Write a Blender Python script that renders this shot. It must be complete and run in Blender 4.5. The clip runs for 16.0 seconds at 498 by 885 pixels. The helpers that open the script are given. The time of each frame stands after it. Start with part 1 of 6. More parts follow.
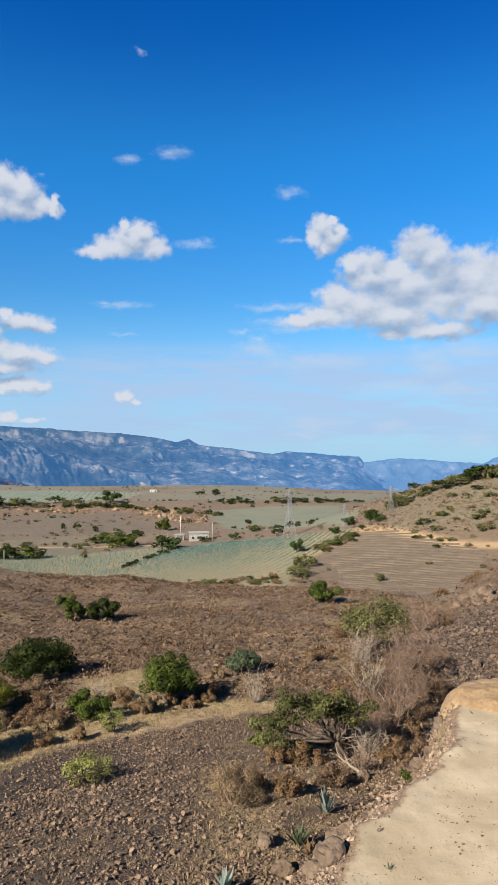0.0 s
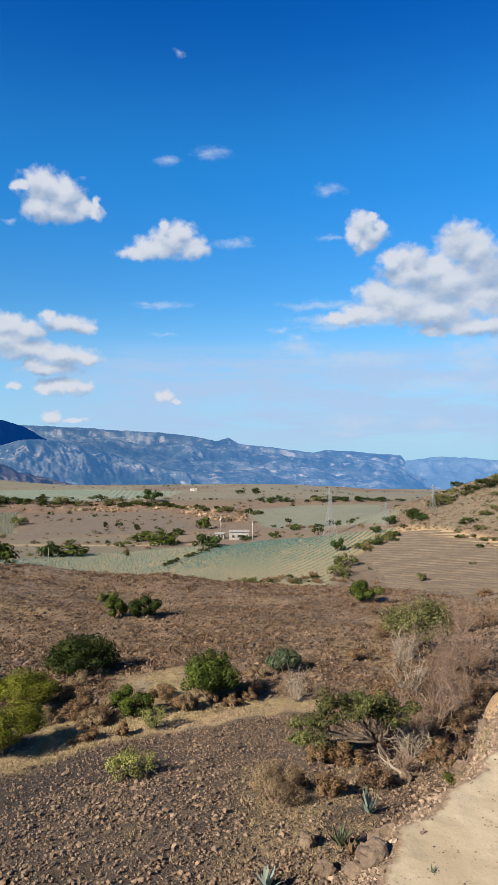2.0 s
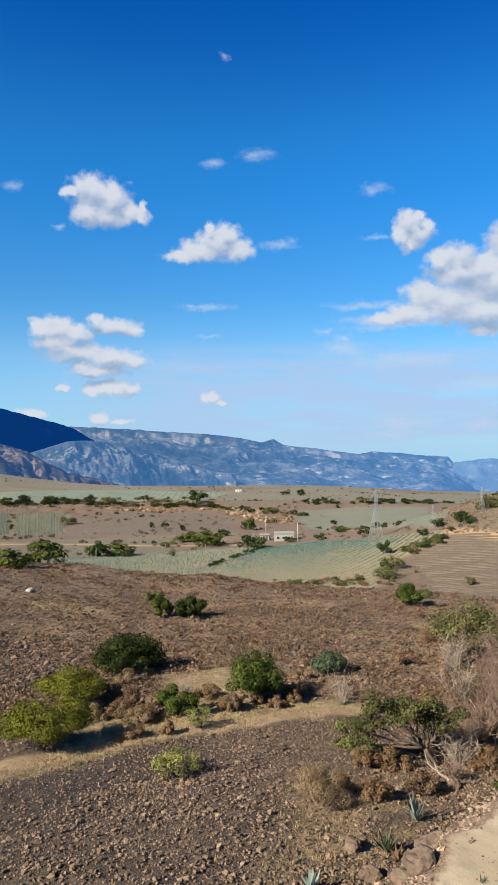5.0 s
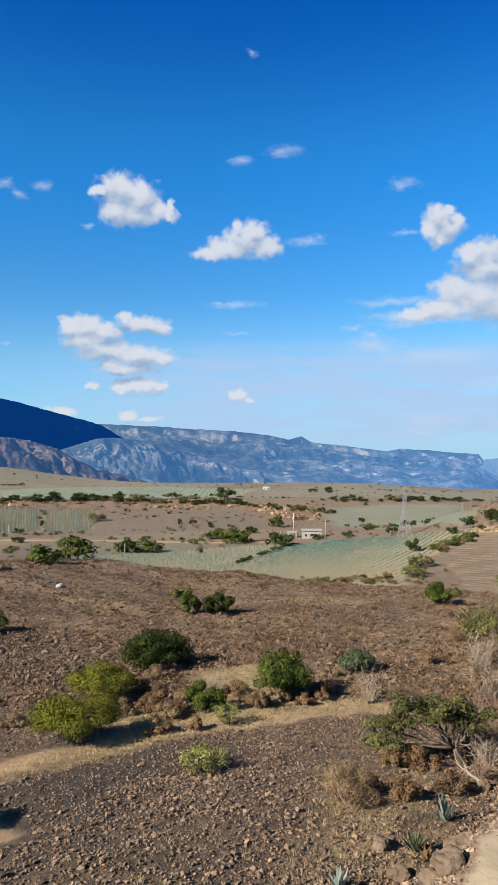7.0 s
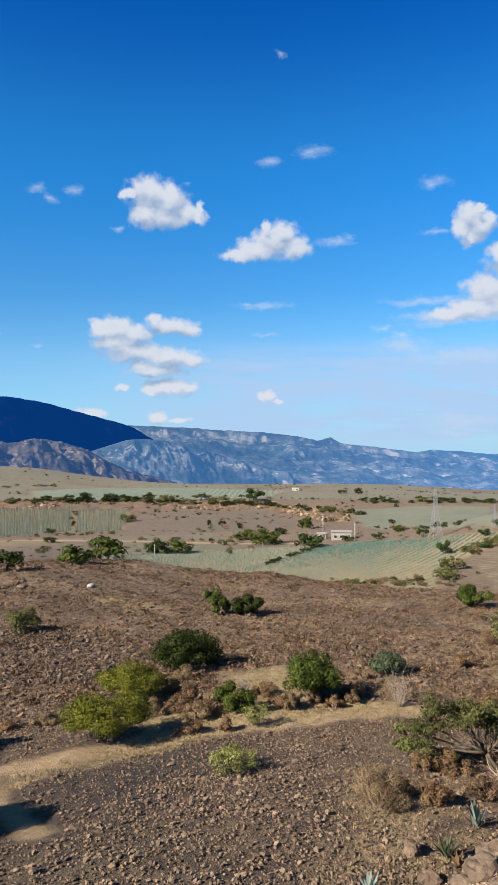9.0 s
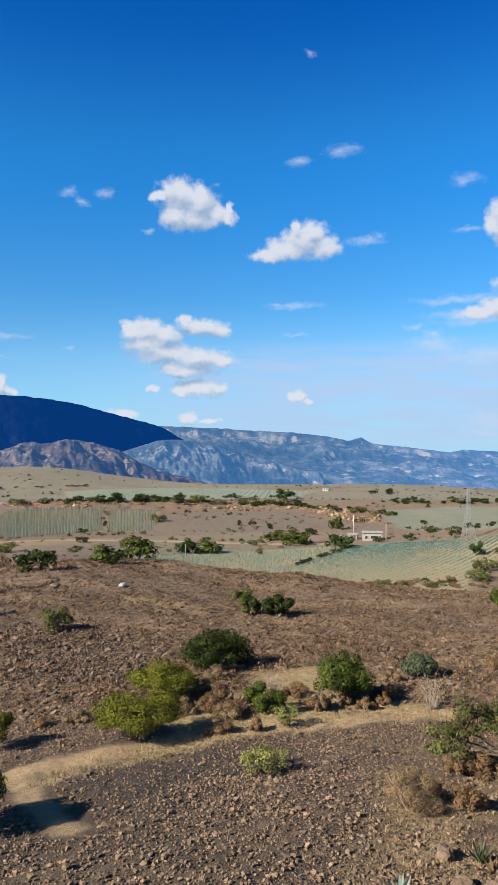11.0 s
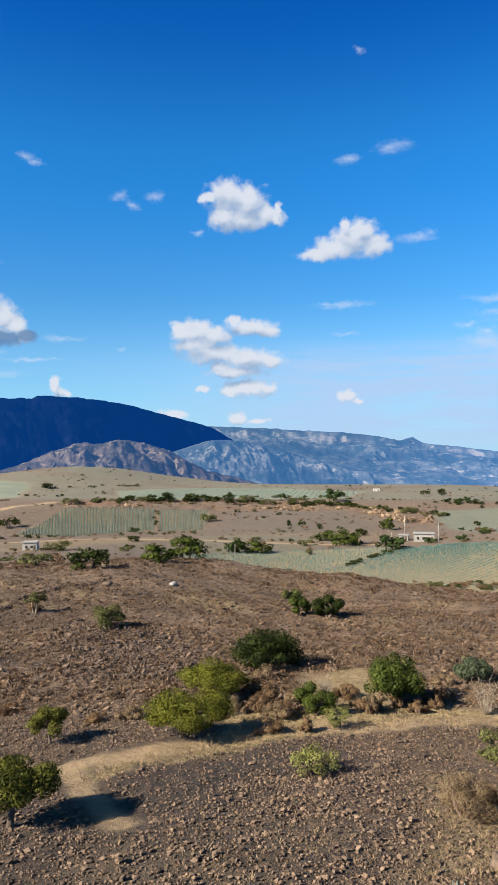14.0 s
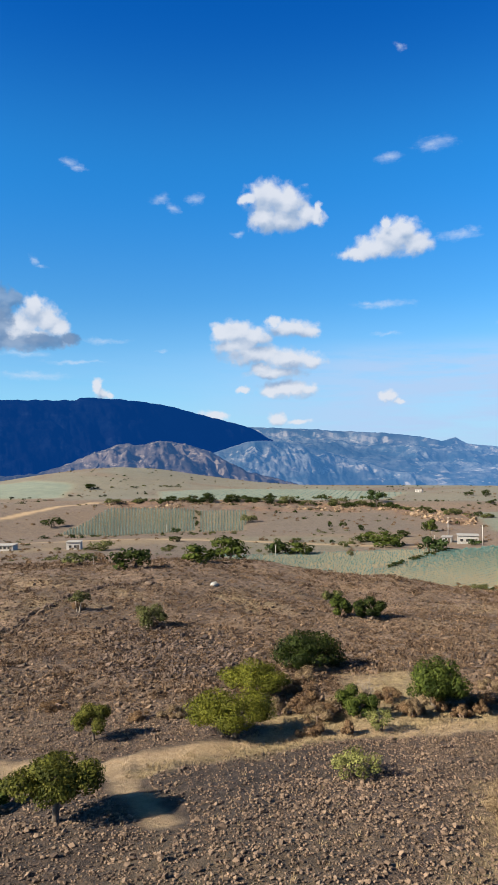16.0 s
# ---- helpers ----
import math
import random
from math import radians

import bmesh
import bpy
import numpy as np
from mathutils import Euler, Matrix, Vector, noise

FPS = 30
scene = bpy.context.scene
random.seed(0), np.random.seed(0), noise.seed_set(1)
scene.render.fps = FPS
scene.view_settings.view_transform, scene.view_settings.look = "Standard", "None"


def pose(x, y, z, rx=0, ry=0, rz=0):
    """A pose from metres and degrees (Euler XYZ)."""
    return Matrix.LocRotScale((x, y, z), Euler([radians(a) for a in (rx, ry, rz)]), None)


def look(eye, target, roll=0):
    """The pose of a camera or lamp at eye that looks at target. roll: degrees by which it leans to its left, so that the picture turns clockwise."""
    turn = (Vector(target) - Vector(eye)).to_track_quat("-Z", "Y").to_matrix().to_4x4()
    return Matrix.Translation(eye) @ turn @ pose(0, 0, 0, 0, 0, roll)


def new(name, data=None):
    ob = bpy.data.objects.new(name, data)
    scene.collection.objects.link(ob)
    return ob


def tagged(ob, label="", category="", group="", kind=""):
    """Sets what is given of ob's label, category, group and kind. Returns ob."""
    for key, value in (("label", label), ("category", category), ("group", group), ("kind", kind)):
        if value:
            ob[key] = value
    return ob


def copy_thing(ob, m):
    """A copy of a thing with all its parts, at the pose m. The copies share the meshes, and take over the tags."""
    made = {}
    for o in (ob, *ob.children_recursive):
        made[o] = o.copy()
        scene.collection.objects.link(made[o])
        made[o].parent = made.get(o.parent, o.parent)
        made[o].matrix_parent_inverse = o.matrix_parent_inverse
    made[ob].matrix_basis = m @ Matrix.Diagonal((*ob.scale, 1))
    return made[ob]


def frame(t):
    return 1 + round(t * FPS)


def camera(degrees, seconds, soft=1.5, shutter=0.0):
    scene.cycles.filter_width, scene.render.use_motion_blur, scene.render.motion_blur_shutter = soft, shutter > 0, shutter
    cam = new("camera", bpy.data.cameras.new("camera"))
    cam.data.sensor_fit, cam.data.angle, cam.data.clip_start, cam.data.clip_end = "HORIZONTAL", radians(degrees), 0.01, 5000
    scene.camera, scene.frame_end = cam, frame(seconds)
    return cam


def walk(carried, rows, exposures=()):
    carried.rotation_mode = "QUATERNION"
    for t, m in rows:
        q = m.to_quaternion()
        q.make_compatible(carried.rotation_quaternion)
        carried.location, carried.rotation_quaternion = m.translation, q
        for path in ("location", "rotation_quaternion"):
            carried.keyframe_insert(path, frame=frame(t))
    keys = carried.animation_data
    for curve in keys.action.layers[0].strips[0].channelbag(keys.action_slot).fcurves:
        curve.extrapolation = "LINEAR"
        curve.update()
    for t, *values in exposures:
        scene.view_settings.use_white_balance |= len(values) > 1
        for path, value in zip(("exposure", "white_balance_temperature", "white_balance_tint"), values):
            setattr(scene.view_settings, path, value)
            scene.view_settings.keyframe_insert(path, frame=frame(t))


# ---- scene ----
# A hillside viewpoint over dry farmland: agave fields, scrub, a plateau and a blue mesa range under a cumulus sky.
TURNS = [
    (0.0, 0.00, 0.00, 0.00), (0.5, 0.72, -0.02, 0.00), (1.0, 1.47, -0.13, 0.02), (1.5, 2.30, -0.13, 0.10),
    (2.0, 3.25, -0.09, 0.23), (2.5, 4.07, -0.09, 0.34), (3.0, 4.80, 0.02, 0.37), (3.5, 5.36, -0.01, 0.27),
    (4.0, 5.88, 0.02, 0.20), (6.5, 8.59, -0.10, 0.24), (7.0, 9.18, -0.19, 0.22), (7.5, 9.77, -0.04, 0.31),
    (8.0, 10.40, -0.03, 0.32), (8.5, 11.02, -0.04, 0.35), (9.0, 11.56, -0.09, 0.29), (11.5, 14.78, -0.01, 0.54),
    (12.0, 15.57, 0.01, 0.65), (12.5, 16.21, 0.00, 0.64), (13.0, 16.83, -0.02, 0.60), (13.5, 17.42, 0.03, 0.55),
    (14.0, 18.04, -0.01, 0.57), (14.5, 18.84, 0.00, 0.51), (15.0, 19.69, -0.02, 0.53), (15.5, 20.54, 0.03, 0.60),
    (16.0, 21.34, 0.09, 0.71),
]
EYE = 9.0
cam = camera(39.11, 16.0, 0.6)
walk(cam, [(t, pose(0, 0, EYE, 90 + pitch, roll, yaw)) for t, yaw, pitch, roll in TURNS], [(0.0, 1.20), (8.0, 1.25), (16.0, 1.32)])

# ---- sun and sky ----
SUN_AZ, SUN_EL = 136.0, 32.0  # degrees to the left of straight ahead, degrees up
SUN_DIR = Vector((-math.sin(radians(SUN_AZ)) * math.cos(radians(SUN_EL)), math.cos(radians(SUN_AZ)) * math.cos(radians(SUN_EL)), math.sin(radians(SUN_EL))))
sun_data = bpy.data.lights.new("sun", "SUN")
sun_data.energy, sun_data.angle, sun_data.color = 5.0, radians(0.5), (1.0, 0.925, 0.79)
sun = new("sun", sun_data)
sun.matrix_world = look(SUN_DIR * 60, (0, 0, 0))

# clouds: degrees left of straight ahead, degrees up, half width and half height in degrees
HEAP_ROUND = [
    (19.44, 19.23, 1.92, 1.44), (17.91, 18.93, 1.5, 1.35), (19.88, 17.75, 1.22, 1.16), (18.22, 17.61, 1.76, 0.9), (16.58, 17.95, 1.07, 0.91), (15.64, 17.71, 0.76, 0.59), (15.55, 18.41, 0.36, 0.55), (21.26, 19.25, 0.69, 0.49),
]
HEAP_WEDGE = [
    (9.33, 16, 2.02, 1.29), (10.71, 15.3, 2.02, 0.92), (7.81, 15.38, 1.48, 0.92), (12.31, 14.84, 1.55, 0.55), (10.01, 17.05, 0.55, 0.46), (8.73, 16.69, 1.01, 0.65),
]
HEAP_TUFT = [
    (-5.84, 17.1, 1, 0.92), (-6.62, 16.32, 1.37, 1.1), (-5.47, 16.27, 0.82, 1.01), (-7.39, 16.72, 0.73, 0.55), (-6.16, 15.4, 0.82, 0.73), (-6.66, 17.41, 0.46, 0.41),
]
HEAP_BANK = [
    (-8.29, 14.05, 1.01, 0.92), (-9.11, 14.36, 1.32, 0.92), (-10.09, 14.32, 1.1, 0.82), (-9.78, 13.14, 2.51, 1.74), (-11.78, 13.48, 1.68, 1.32), (-13.54, 15.08, 1.77, 1.62), (-14.63, 14.38, 1.65, 1.7), (-15.49, 12.85, 1.92, 2),
    (-12.66, 12.15, 2.96, 2.02), (-7.3, 11.47, 1.83, 1.33), (-9.11, 10.76, 3.03, 1.54), (-6.39, 10.17, 2.25, 0.82), (-4.56, 9.84, 2.05, 0.57), (-11.78, 10.02, 3.48, 1.32), (-15.7, 11.14, 2.89, 1.69), (-17.82, 12.7, 2.82, 2.26),
    (-18.65, 10.55, 2.8, 1.67), (-20.29, 12.11, 2.74, 2.92), (-14.84, 8.81, 3.87, 0.8), (-11.34, 8.62, 1.49, 0.46),
]
HEAP_STACK = [
    (23.54, 8.98, 0.76, 0.75), (22.28, 8.95, 2.01, 1.01), (20.78, 8.57, 1.37, 0.86), (22.28, 7.95, 2.11, 0.7), (19.26, 9.76, 0.69, 0.45), (17.81, 9.28, 2.1, 0.71), (16.3, 8.97, 1.01, 0.51), (20.78, 7.26, 2.72, 0.9),
    (17.95, 6.8, 2.59, 0.81), (16.17, 6.57, 1.11, 0.46), (19.05, 5.75, 2.37, 0.55), (20.14, 6.04, 1.18, 0.51), (18.09, 4.38, 2.4, 0.77), (19.49, 4.27, 0.98, 0.61), (16.49, 4.31, 0.9, 0.46), (21.87, 4.37, 0.58, 0.31),
]
HEAP_LOW = [
    (10.24, 3.71, 0.73, 0.41), (9.1, 3.25, 0.55, 0.23), (24.11, 2.32, 1.33, 0.39), (19.06, 2, 0.79, 0.54), (17.3, 1.69, 0.98, 0.27), (33.51, 4.65, 0.44, 0.72), (33.16, 4.12, 0.7, 0.41), (32.55, 4.03, 0.35, 0.23),
]
HEAP_EDGE = [
    (38.25, 10.6, 1, 1.14), (37.5, 9.9, 1.35, 1.15), (36.45, 9.17, 0.94, 0.98), (39.18, 9.28, 1.24, 1.14), (38.36, 8.46, 2.09, 0.79), (40.01, 8.6, 1.23, 1.04), (35.82, 8.32, 0.77, 0.53), (41.22, 9.4, 1.61, 1.73),
]
GREY = [
    (39.82, 11.36, 0.74, 0.78), (40.89, 10.67, 1.22, 1.73), (41.43, 8.54, 1.81, 1.51), (37.6, 8.18, 2.19, 0.62), (39.2, 7.87, 1.66, 0.52), (35.56, 8.37, 0.73, 0.53),
]
WISPS_HIGH = [
    (6.31, 22.35, 1.57, 0.6), (9.76, 21.68, 1.1, 0.41), (-3.3, 19.64, 1.35, 0.59), (8.86, 28.92, 0.41, 0.28), (4.58, 15.76, 1.57, 0.37), (3.56, 16.04, 0.65, 0.28), (10.26, 10.9, 2.39, 0.37), (11.5, 11.02, 1.01, 0.23),
    (10.04, 8.62, 1.38, 0.18), (0.6, 9.03, 1.1, 0.28), (-0.77, 8.37, 1, 0.46), (-3.28, 15.92, 1.08, 0.27),
]
WISPS_LEFT = [
    (35.5, 21.35, 0.86, 0.4), (34.73, 21.02, 0.52, 0.27), (28.4, 19.12, 0.9, 0.41), (27.28, 18.54, 0.73, 0.46), (25.67, 19.27, 0.64, 0.51), (38.3, 14.37, 0.42, 0.44), (37.8, 13.94, 0.59, 0.22), (32.99, 8.3, 1.85, 0.27),
    (28.53, 7.47, 0.54, 0.18), (35.19, 6.58, 2.59, 0.18), (38.39, 5.55, 2.76, 0.35), (39.2, 7.14, 2.07, 0.31), (22.07, 16.72, 0.55, 0.23),
]
STREAKS = [
    (-5.47, 9.29, 3.66, 0.37), (-2.72, 10.88, 2.76, 0.32), (-2.95, 9.77, 2.3, 0.32), (-5.47, 6.59, 4.12, 0.6), (-7.75, 6.74, 1.81, 0.41), (-16.98, 7.2, 3.8, 0.88), (-14.41, 6.85, 1.73, 0.72), (-14.84, 5.96, 1.72, 0.8),
    (-11.78, 4.46, 3.1, 0.59), (-16.13, 4.16, 2.56, 0.53), (-17.82, 0.18, 1.25, 0.62), (-11.34, 1.31, 1.77, 0.41), (-5.47, 1.56, 2.29, 0.55), (-0.88, 7.52, 1.85, 0.65), (-4.56, 0.64, 1.83, 0.28), (-9.11, 10.76, 1.8, 0.41),
]
HEAPS = HEAP_ROUND + HEAP_WEDGE + HEAP_TUFT + HEAP_BANK + HEAP_STACK + HEAP_LOW + HEAP_EDGE
WISPS = WISPS_HIGH + WISPS_LEFT


def make_sky():
    world = bpy.data.worlds.new("sky")
    scene.world = world
    world.use_nodes = True
    nt = world.node_tree
    nt.nodes.clear()
    N, L = nt.nodes.new, nt.links.new

    def math_node(op, a, b=None, c=None, tree=nt):
        n = tree.nodes.new("ShaderNodeMath")
        n.operation = op
        for k, v in enumerate((a, b, c)):
            if v is None:
                continue
            if isinstance(v, (int, float)):
                n.inputs[k].default_value = v
            else:
                tree.links.new(v, n.inputs[k])
        return n.outputs[0]

    def field_group(name, cells):
        g = bpy.data.node_groups.new(name, "ShaderNodeTree")
        g.interface.new_socket("Place", in_out="INPUT", socket_type="NodeSocketVector")
        g.interface.new_socket("Field", in_out="OUTPUT", socket_type="NodeSocketFloat")
        gi, go = g.nodes.new("NodeGroupInput"), g.nodes.new("NodeGroupOutput")
        best = None
        for az, el, w, h in cells:
            m = g.nodes.new("ShaderNodeVectorMath")
            m.operation = "MULTIPLY_ADD"
            g.links.new(gi.outputs[0], m.inputs[0])
            m.inputs[1].default_value = (1 / w, 1 / h, 0)
            m.inputs[2].default_value = (-az / w, -el / h, 0)
            d = g.nodes.new("ShaderNodeVectorMath")
            d.operation = "LENGTH"
            g.links.new(m.outputs[0], d.inputs[0])
            v = d.outputs["Value"]
            best = v if best is None else math_node("SMOOTH_MIN", best, v, 0.25, g)
        g.links.new(math_node("SUBTRACT", 1.1, best, None, g), go.inputs[0])
        return g

    coord = N("ShaderNodeTexCoord")
    sep = N("ShaderNodeSeparateXYZ")
    L(coord.outputs["Generated"], sep.inputs[0])
    az = math_node("MULTIPLY", math_node("ARCTAN2", math_node("MULTIPLY", sep.outputs[0], -1.0), sep.outputs[1]), 180 / math.pi)
    el = math_node("MULTIPLY", math_node("ARCSINE", sep.outputs[2]), 180 / math.pi)
    place = N("ShaderNodeCombineXYZ")
    L(az, place.inputs[0])
    L(el, place.inputs[1])

    def noise_tex(scale, detail, rough, stretch=(1, 1, 1), offset=(0, 0, 0)):
        mp = N("ShaderNodeMapping")
        mp.inputs["Scale"].default_value = stretch
        mp.inputs["Location"].default_value = offset
        L(place.outputs[0], mp.inputs[0])
        n = N("ShaderNodeTexNoise")
        n.inputs["Scale"].default_value, n.inputs["Detail"].default_value, n.inputs["Roughness"].default_value = scale, detail, rough
        L(mp.outputs[0], n.inputs["Vector"])
        return n

    def warped(size, detail, across, up):
        warp = noise_tex(size, detail, 0.6)
        sub = N("ShaderNodeVectorMath")
        sub.operation = "SUBTRACT"
        L(warp.outputs["Color"], sub.inputs[0])
        sub.inputs[1].default_value = (0.5, 0.5, 0.5)
        sc = N("ShaderNodeVectorMath")
        sc.operation = "MULTIPLY_ADD"
        L(sub.outputs[0], sc.inputs[0])
        sc.inputs[1].default_value = (across, up, 0)
        L(place.outputs[0], sc.inputs[2])
        return sc.outputs[0]

    heap_place, thin_place = warped(0.9, 5, 1.1, 0.9), warped(0.55, 4, 2.4, 1.2)
    heaps = field_group("heaped_clouds", HEAPS)

    def at(group, shift, where):
        v = N("ShaderNodeVectorMath")
        v.operation = "ADD"
        L(where, v.inputs[0])
        v.inputs[1].default_value = shift
        g = N("ShaderNodeGroup")
        g.node_tree = group
        L(v.outputs[0], g.inputs[0])
        return g.outputs[0]

    def ramp(value, lo, hi, a=0.0, b=1.0):
        n = N("ShaderNodeMapRange")
        n.interpolation_type = "SMOOTHSTEP"
        n.inputs["From Min"].default_value, n.inputs["From Max"].default_value = lo, hi
        n.inputs["To Min"].default_value, n.inputs["To Max"].default_value = a, b
        L(value, n.inputs["Value"])
        return n.outputs[0]

    billow = noise_tex(1.2, 4.5, 0.5)
    fine = math_node("MULTIPLY", math_node("SUBTRACT", billow.outputs["Fac"], 0.5), 1.15)
    heap = at(heaps, (0, 0, 0), heap_place)
    body = math_node("ADD", heap, fine)
    mask = ramp(body, -0.16, 0.58)
    mask = math_node("MULTIPLY", mask, 0.96)
    puff = noise_tex(0.45, 3.5, 0.5, (0.8, 1.35, 1), (0.35, 0.6, 0))
    # the tops face the sun, the flat undersides lie in shade
    over = at(heaps, (0.2, 0.8, 0), heap_place)
    light = math_node("ADD", math_node("MULTIPLY", math_node("SUBTRACT", heap, over), 0.85), math_node("MULTIPLY", math_node("SUBTRACT", puff.outputs["Fac"], 0.5), 2.2))
    lit = ramp(light, -0.85, 0.62)
    shred = noise_tex(1.3, 6, 0.64, (0.6, 1.5, 1), (7, 3, 0))
    tatter = math_node("MULTIPLY", math_node("SUBTRACT", shred.outputs["Fac"], 0.5), 1.9)
    thin = ramp(math_node("ADD", at(field_group("wisps", WISPS), (0, 0, 0), thin_place), tatter), -0.15, 1.75, 0.0, 0.6)
    streak = ramp(math_node("ADD", at(field_group("low_streaks", STREAKS), (0, 0, 0), thin_place), tatter), -0.45, 1.2, 0.0, 0.62)
    # a veil of layered cloud low over the horizon, thicker to the right
    layers = noise_tex(0.5, 6, 0.62, (0.22, 1.5, 1), (2, 11, 0))
    band = math_node("MULTIPLY", ramp(el, -1.5, 1.0), ramp(el, 8.6, 5.8))
    side = ramp(az, 27.0, 8.0, 0.10, 1.0)
    veil = math_node("MULTIPLY", math_node("MULTIPLY", ramp(layers.outputs["Fac"], 0.32, 0.58, 0.25, 1.0), band), side)
    veil = math_node("MULTIPLY", veil, 0.82)

    sky = N("ShaderNodeTexSky")
    sky.sky_type = "NISHITA"
    sky.sun_disc = False
    sky.sun_elevation, sky.sun_rotation = radians(SUN_EL), radians(-SUN_AZ)
    sky.air_density, sky.dust_density, sky.ozone_density, sky.altitude = 1.0, 0.1, 2.0, 1300
    def mix(fac, a, b):
        m = N("ShaderNodeMix")
        m.data_type = "RGBA"
        L(fac, m.inputs[0])
        for k, v in ((6, a), (7, b)):
            if isinstance(v, tuple):
                m.inputs[k].default_value = (*v, 1)
            else:
                L(v, m.inputs[k])
        return m.outputs[2]

    deep = N("ShaderNodeMix")
    deep.data_type, deep.blend_type = "RGBA", "MULTIPLY"
    deep.inputs[0].default_value = 1.0
    L(sky.outputs[0], deep.inputs[6])
    tone = mix(ramp(el, 7.0, 22.0), (0.50, 1.14, 1.50), (0.18, 1.19, 1.93))
    tone = mix(ramp(el, 21.0, 33.0), tone, (0.03, 0.74, 1.72))
    tone = mix(ramp(el, 32.0, 50.0), tone, (0.15, 0.115, 0.09))
    L(tone, deep.inputs[7])

    haze = mix(math_node("MULTIPLY", ramp(el, 12.0, 0.5, 0.0, 0.75), ramp(az, 40.0, 12.0, 0.5, 1.0)), deep.outputs[2], (4.0, 5.9, 8.7))
    white = mix(lit, (3.0, 4.2, 6.1), (7.2, 7.6, 8.4))
    colour = mix(veil, haze, (4.5, 6.1, 8.7))
    colour = mix(streak, colour, (5.5, 6.8, 8.7))
    colour = mix(thin, colour, (6.6, 7.5, 8.9))
    colour = mix(mask, colour, white)
    gloom = ramp(math_node("ADD", at(field_group("grey_clouds", GREY), (0, 0, 0), heap_place), fine), -0.15, 0.45, 0.0, 0.85)
    colour = mix(gloom, colour, mix(ramp(puff.outputs["Fac"], 0.4, 0.65), (1.2, 2.4, 4.4), (2.5, 3.7, 5.6)))
    back = N("ShaderNodeBackground")
    back.inputs["Strength"].default_value = 0.0415
    L(colour, back.inputs["Color"])
    out = N("ShaderNodeOutputWorld")
    L(back.outputs[0], out.inputs[0])


make_sky()

# ---- materials ----


def material(name):
    m = bpy.data.materials.new(name)
    m.use_nodes = True
    nt = m.node_tree
    return m, nt, nt.nodes["Principled BSDF"]


def add_noise(nt, scale, detail=5, rough=0.6, stretch=None):
    n = nt.nodes.new("ShaderNodeTexNoise")
    n.inputs["Scale"].default_value, n.inputs["Detail"].default_value, n.inputs["Roughness"].default_value = scale, detail, rough
    c = nt.nodes.new("ShaderNodeTexCoord")
    if stretch:
        mp = nt.nodes.new("ShaderNodeMapping")
        mp.inputs["Scale"].default_value = stretch
        nt.links.new(c.outputs["Object"], mp.inputs[0])
        nt.links.new(mp.outputs[0], n.inputs["Vector"])
    else:
        nt.links.new(c.outputs["Object"], n.inputs["Vector"])
    return n.outputs["Fac"]


def add_mix(nt, fac, a, b, blend="MIX"):
    m = nt.nodes.new("ShaderNodeMix")
    m.data_type, m.blend_type = "RGBA", blend
    if isinstance(fac, (int, float)):
        m.inputs[0].default_value = fac
    else:
        nt.links.new(fac, m.inputs[0])
    for k, v in ((6, a), (7, b)):
        if isinstance(v, tuple):
            m.inputs[k].default_value = (*v, 1)
        else:
            nt.links.new(v, m.inputs[k])
    return m.outputs[2]


def add_range(nt, v, lo, hi, a=0.0, b=1.0):
    n = nt.nodes.new("ShaderNodeMapRange")
    n.interpolation_type = "SMOOTHSTEP"
    for key, val in (("From Min", lo), ("From Max", hi), ("To Min", a), ("To Max", b)):
        n.inputs[key].default_value = val
    nt.links.new(v, n.inputs["Value"])
    return n.outputs[0]


def add_math(nt, op, a, b):
    n = nt.nodes.new("ShaderNodeMath")
    n.operation = op
    for k, v in enumerate((a, b)):
        if isinstance(v, (int, float)):
            n.inputs[k].default_value = v
        else:
            nt.links.new(v, n.inputs[k])
    return n.outputs[0]


def add_bump(nt, bsdf, height, strength, distance):
    b = nt.nodes.new("ShaderNodeBump")
    b.inputs["Strength"].default_value, b.inputs["Distance"].default_value = strength, distance
    nt.links.new(height, b.inputs["Height"])
    nt.links.new(b.outputs[0], bsdf.inputs["Normal"])


def leaf_material(name, dark, light, dry=None, through_light=0.16):
    m, nt, p = material(name)
    g = nt.nodes.new("ShaderNodeNewGeometry")
    col = add_mix(nt, g.outputs["Random Per Island"], dark, light)
    col = add_mix(nt, add_range(nt, add_noise(nt, 0.9, 2), 0.35, 0.7), col, tuple(0.72 * c for c in dark))
    if dry:
        col = add_mix(nt, add_range(nt, add_noise(nt, 1.7, 3), 0.55, 0.72), col, dry)
    nt.links.new(col, p.inputs["Base Color"])
    p.inputs["Roughness"].default_value = 0.6
    p.inputs["Specular IOR Level"].default_value = 0.06
    t = nt.nodes.new("ShaderNodeBsdfTranslucent")
    nt.links.new(col, t.inputs["Color"])
    mx = nt.nodes.new("ShaderNodeMixShader")
    mx.inputs[0].default_value = through_light
    nt.links.new(p.outputs[0], mx.inputs[1])
    nt.links.new(t.outputs[0], mx.inputs[2])
    nt.links.new(mx.outputs[0], nt.nodes["Material Output"].inputs["Surface"])
    return m


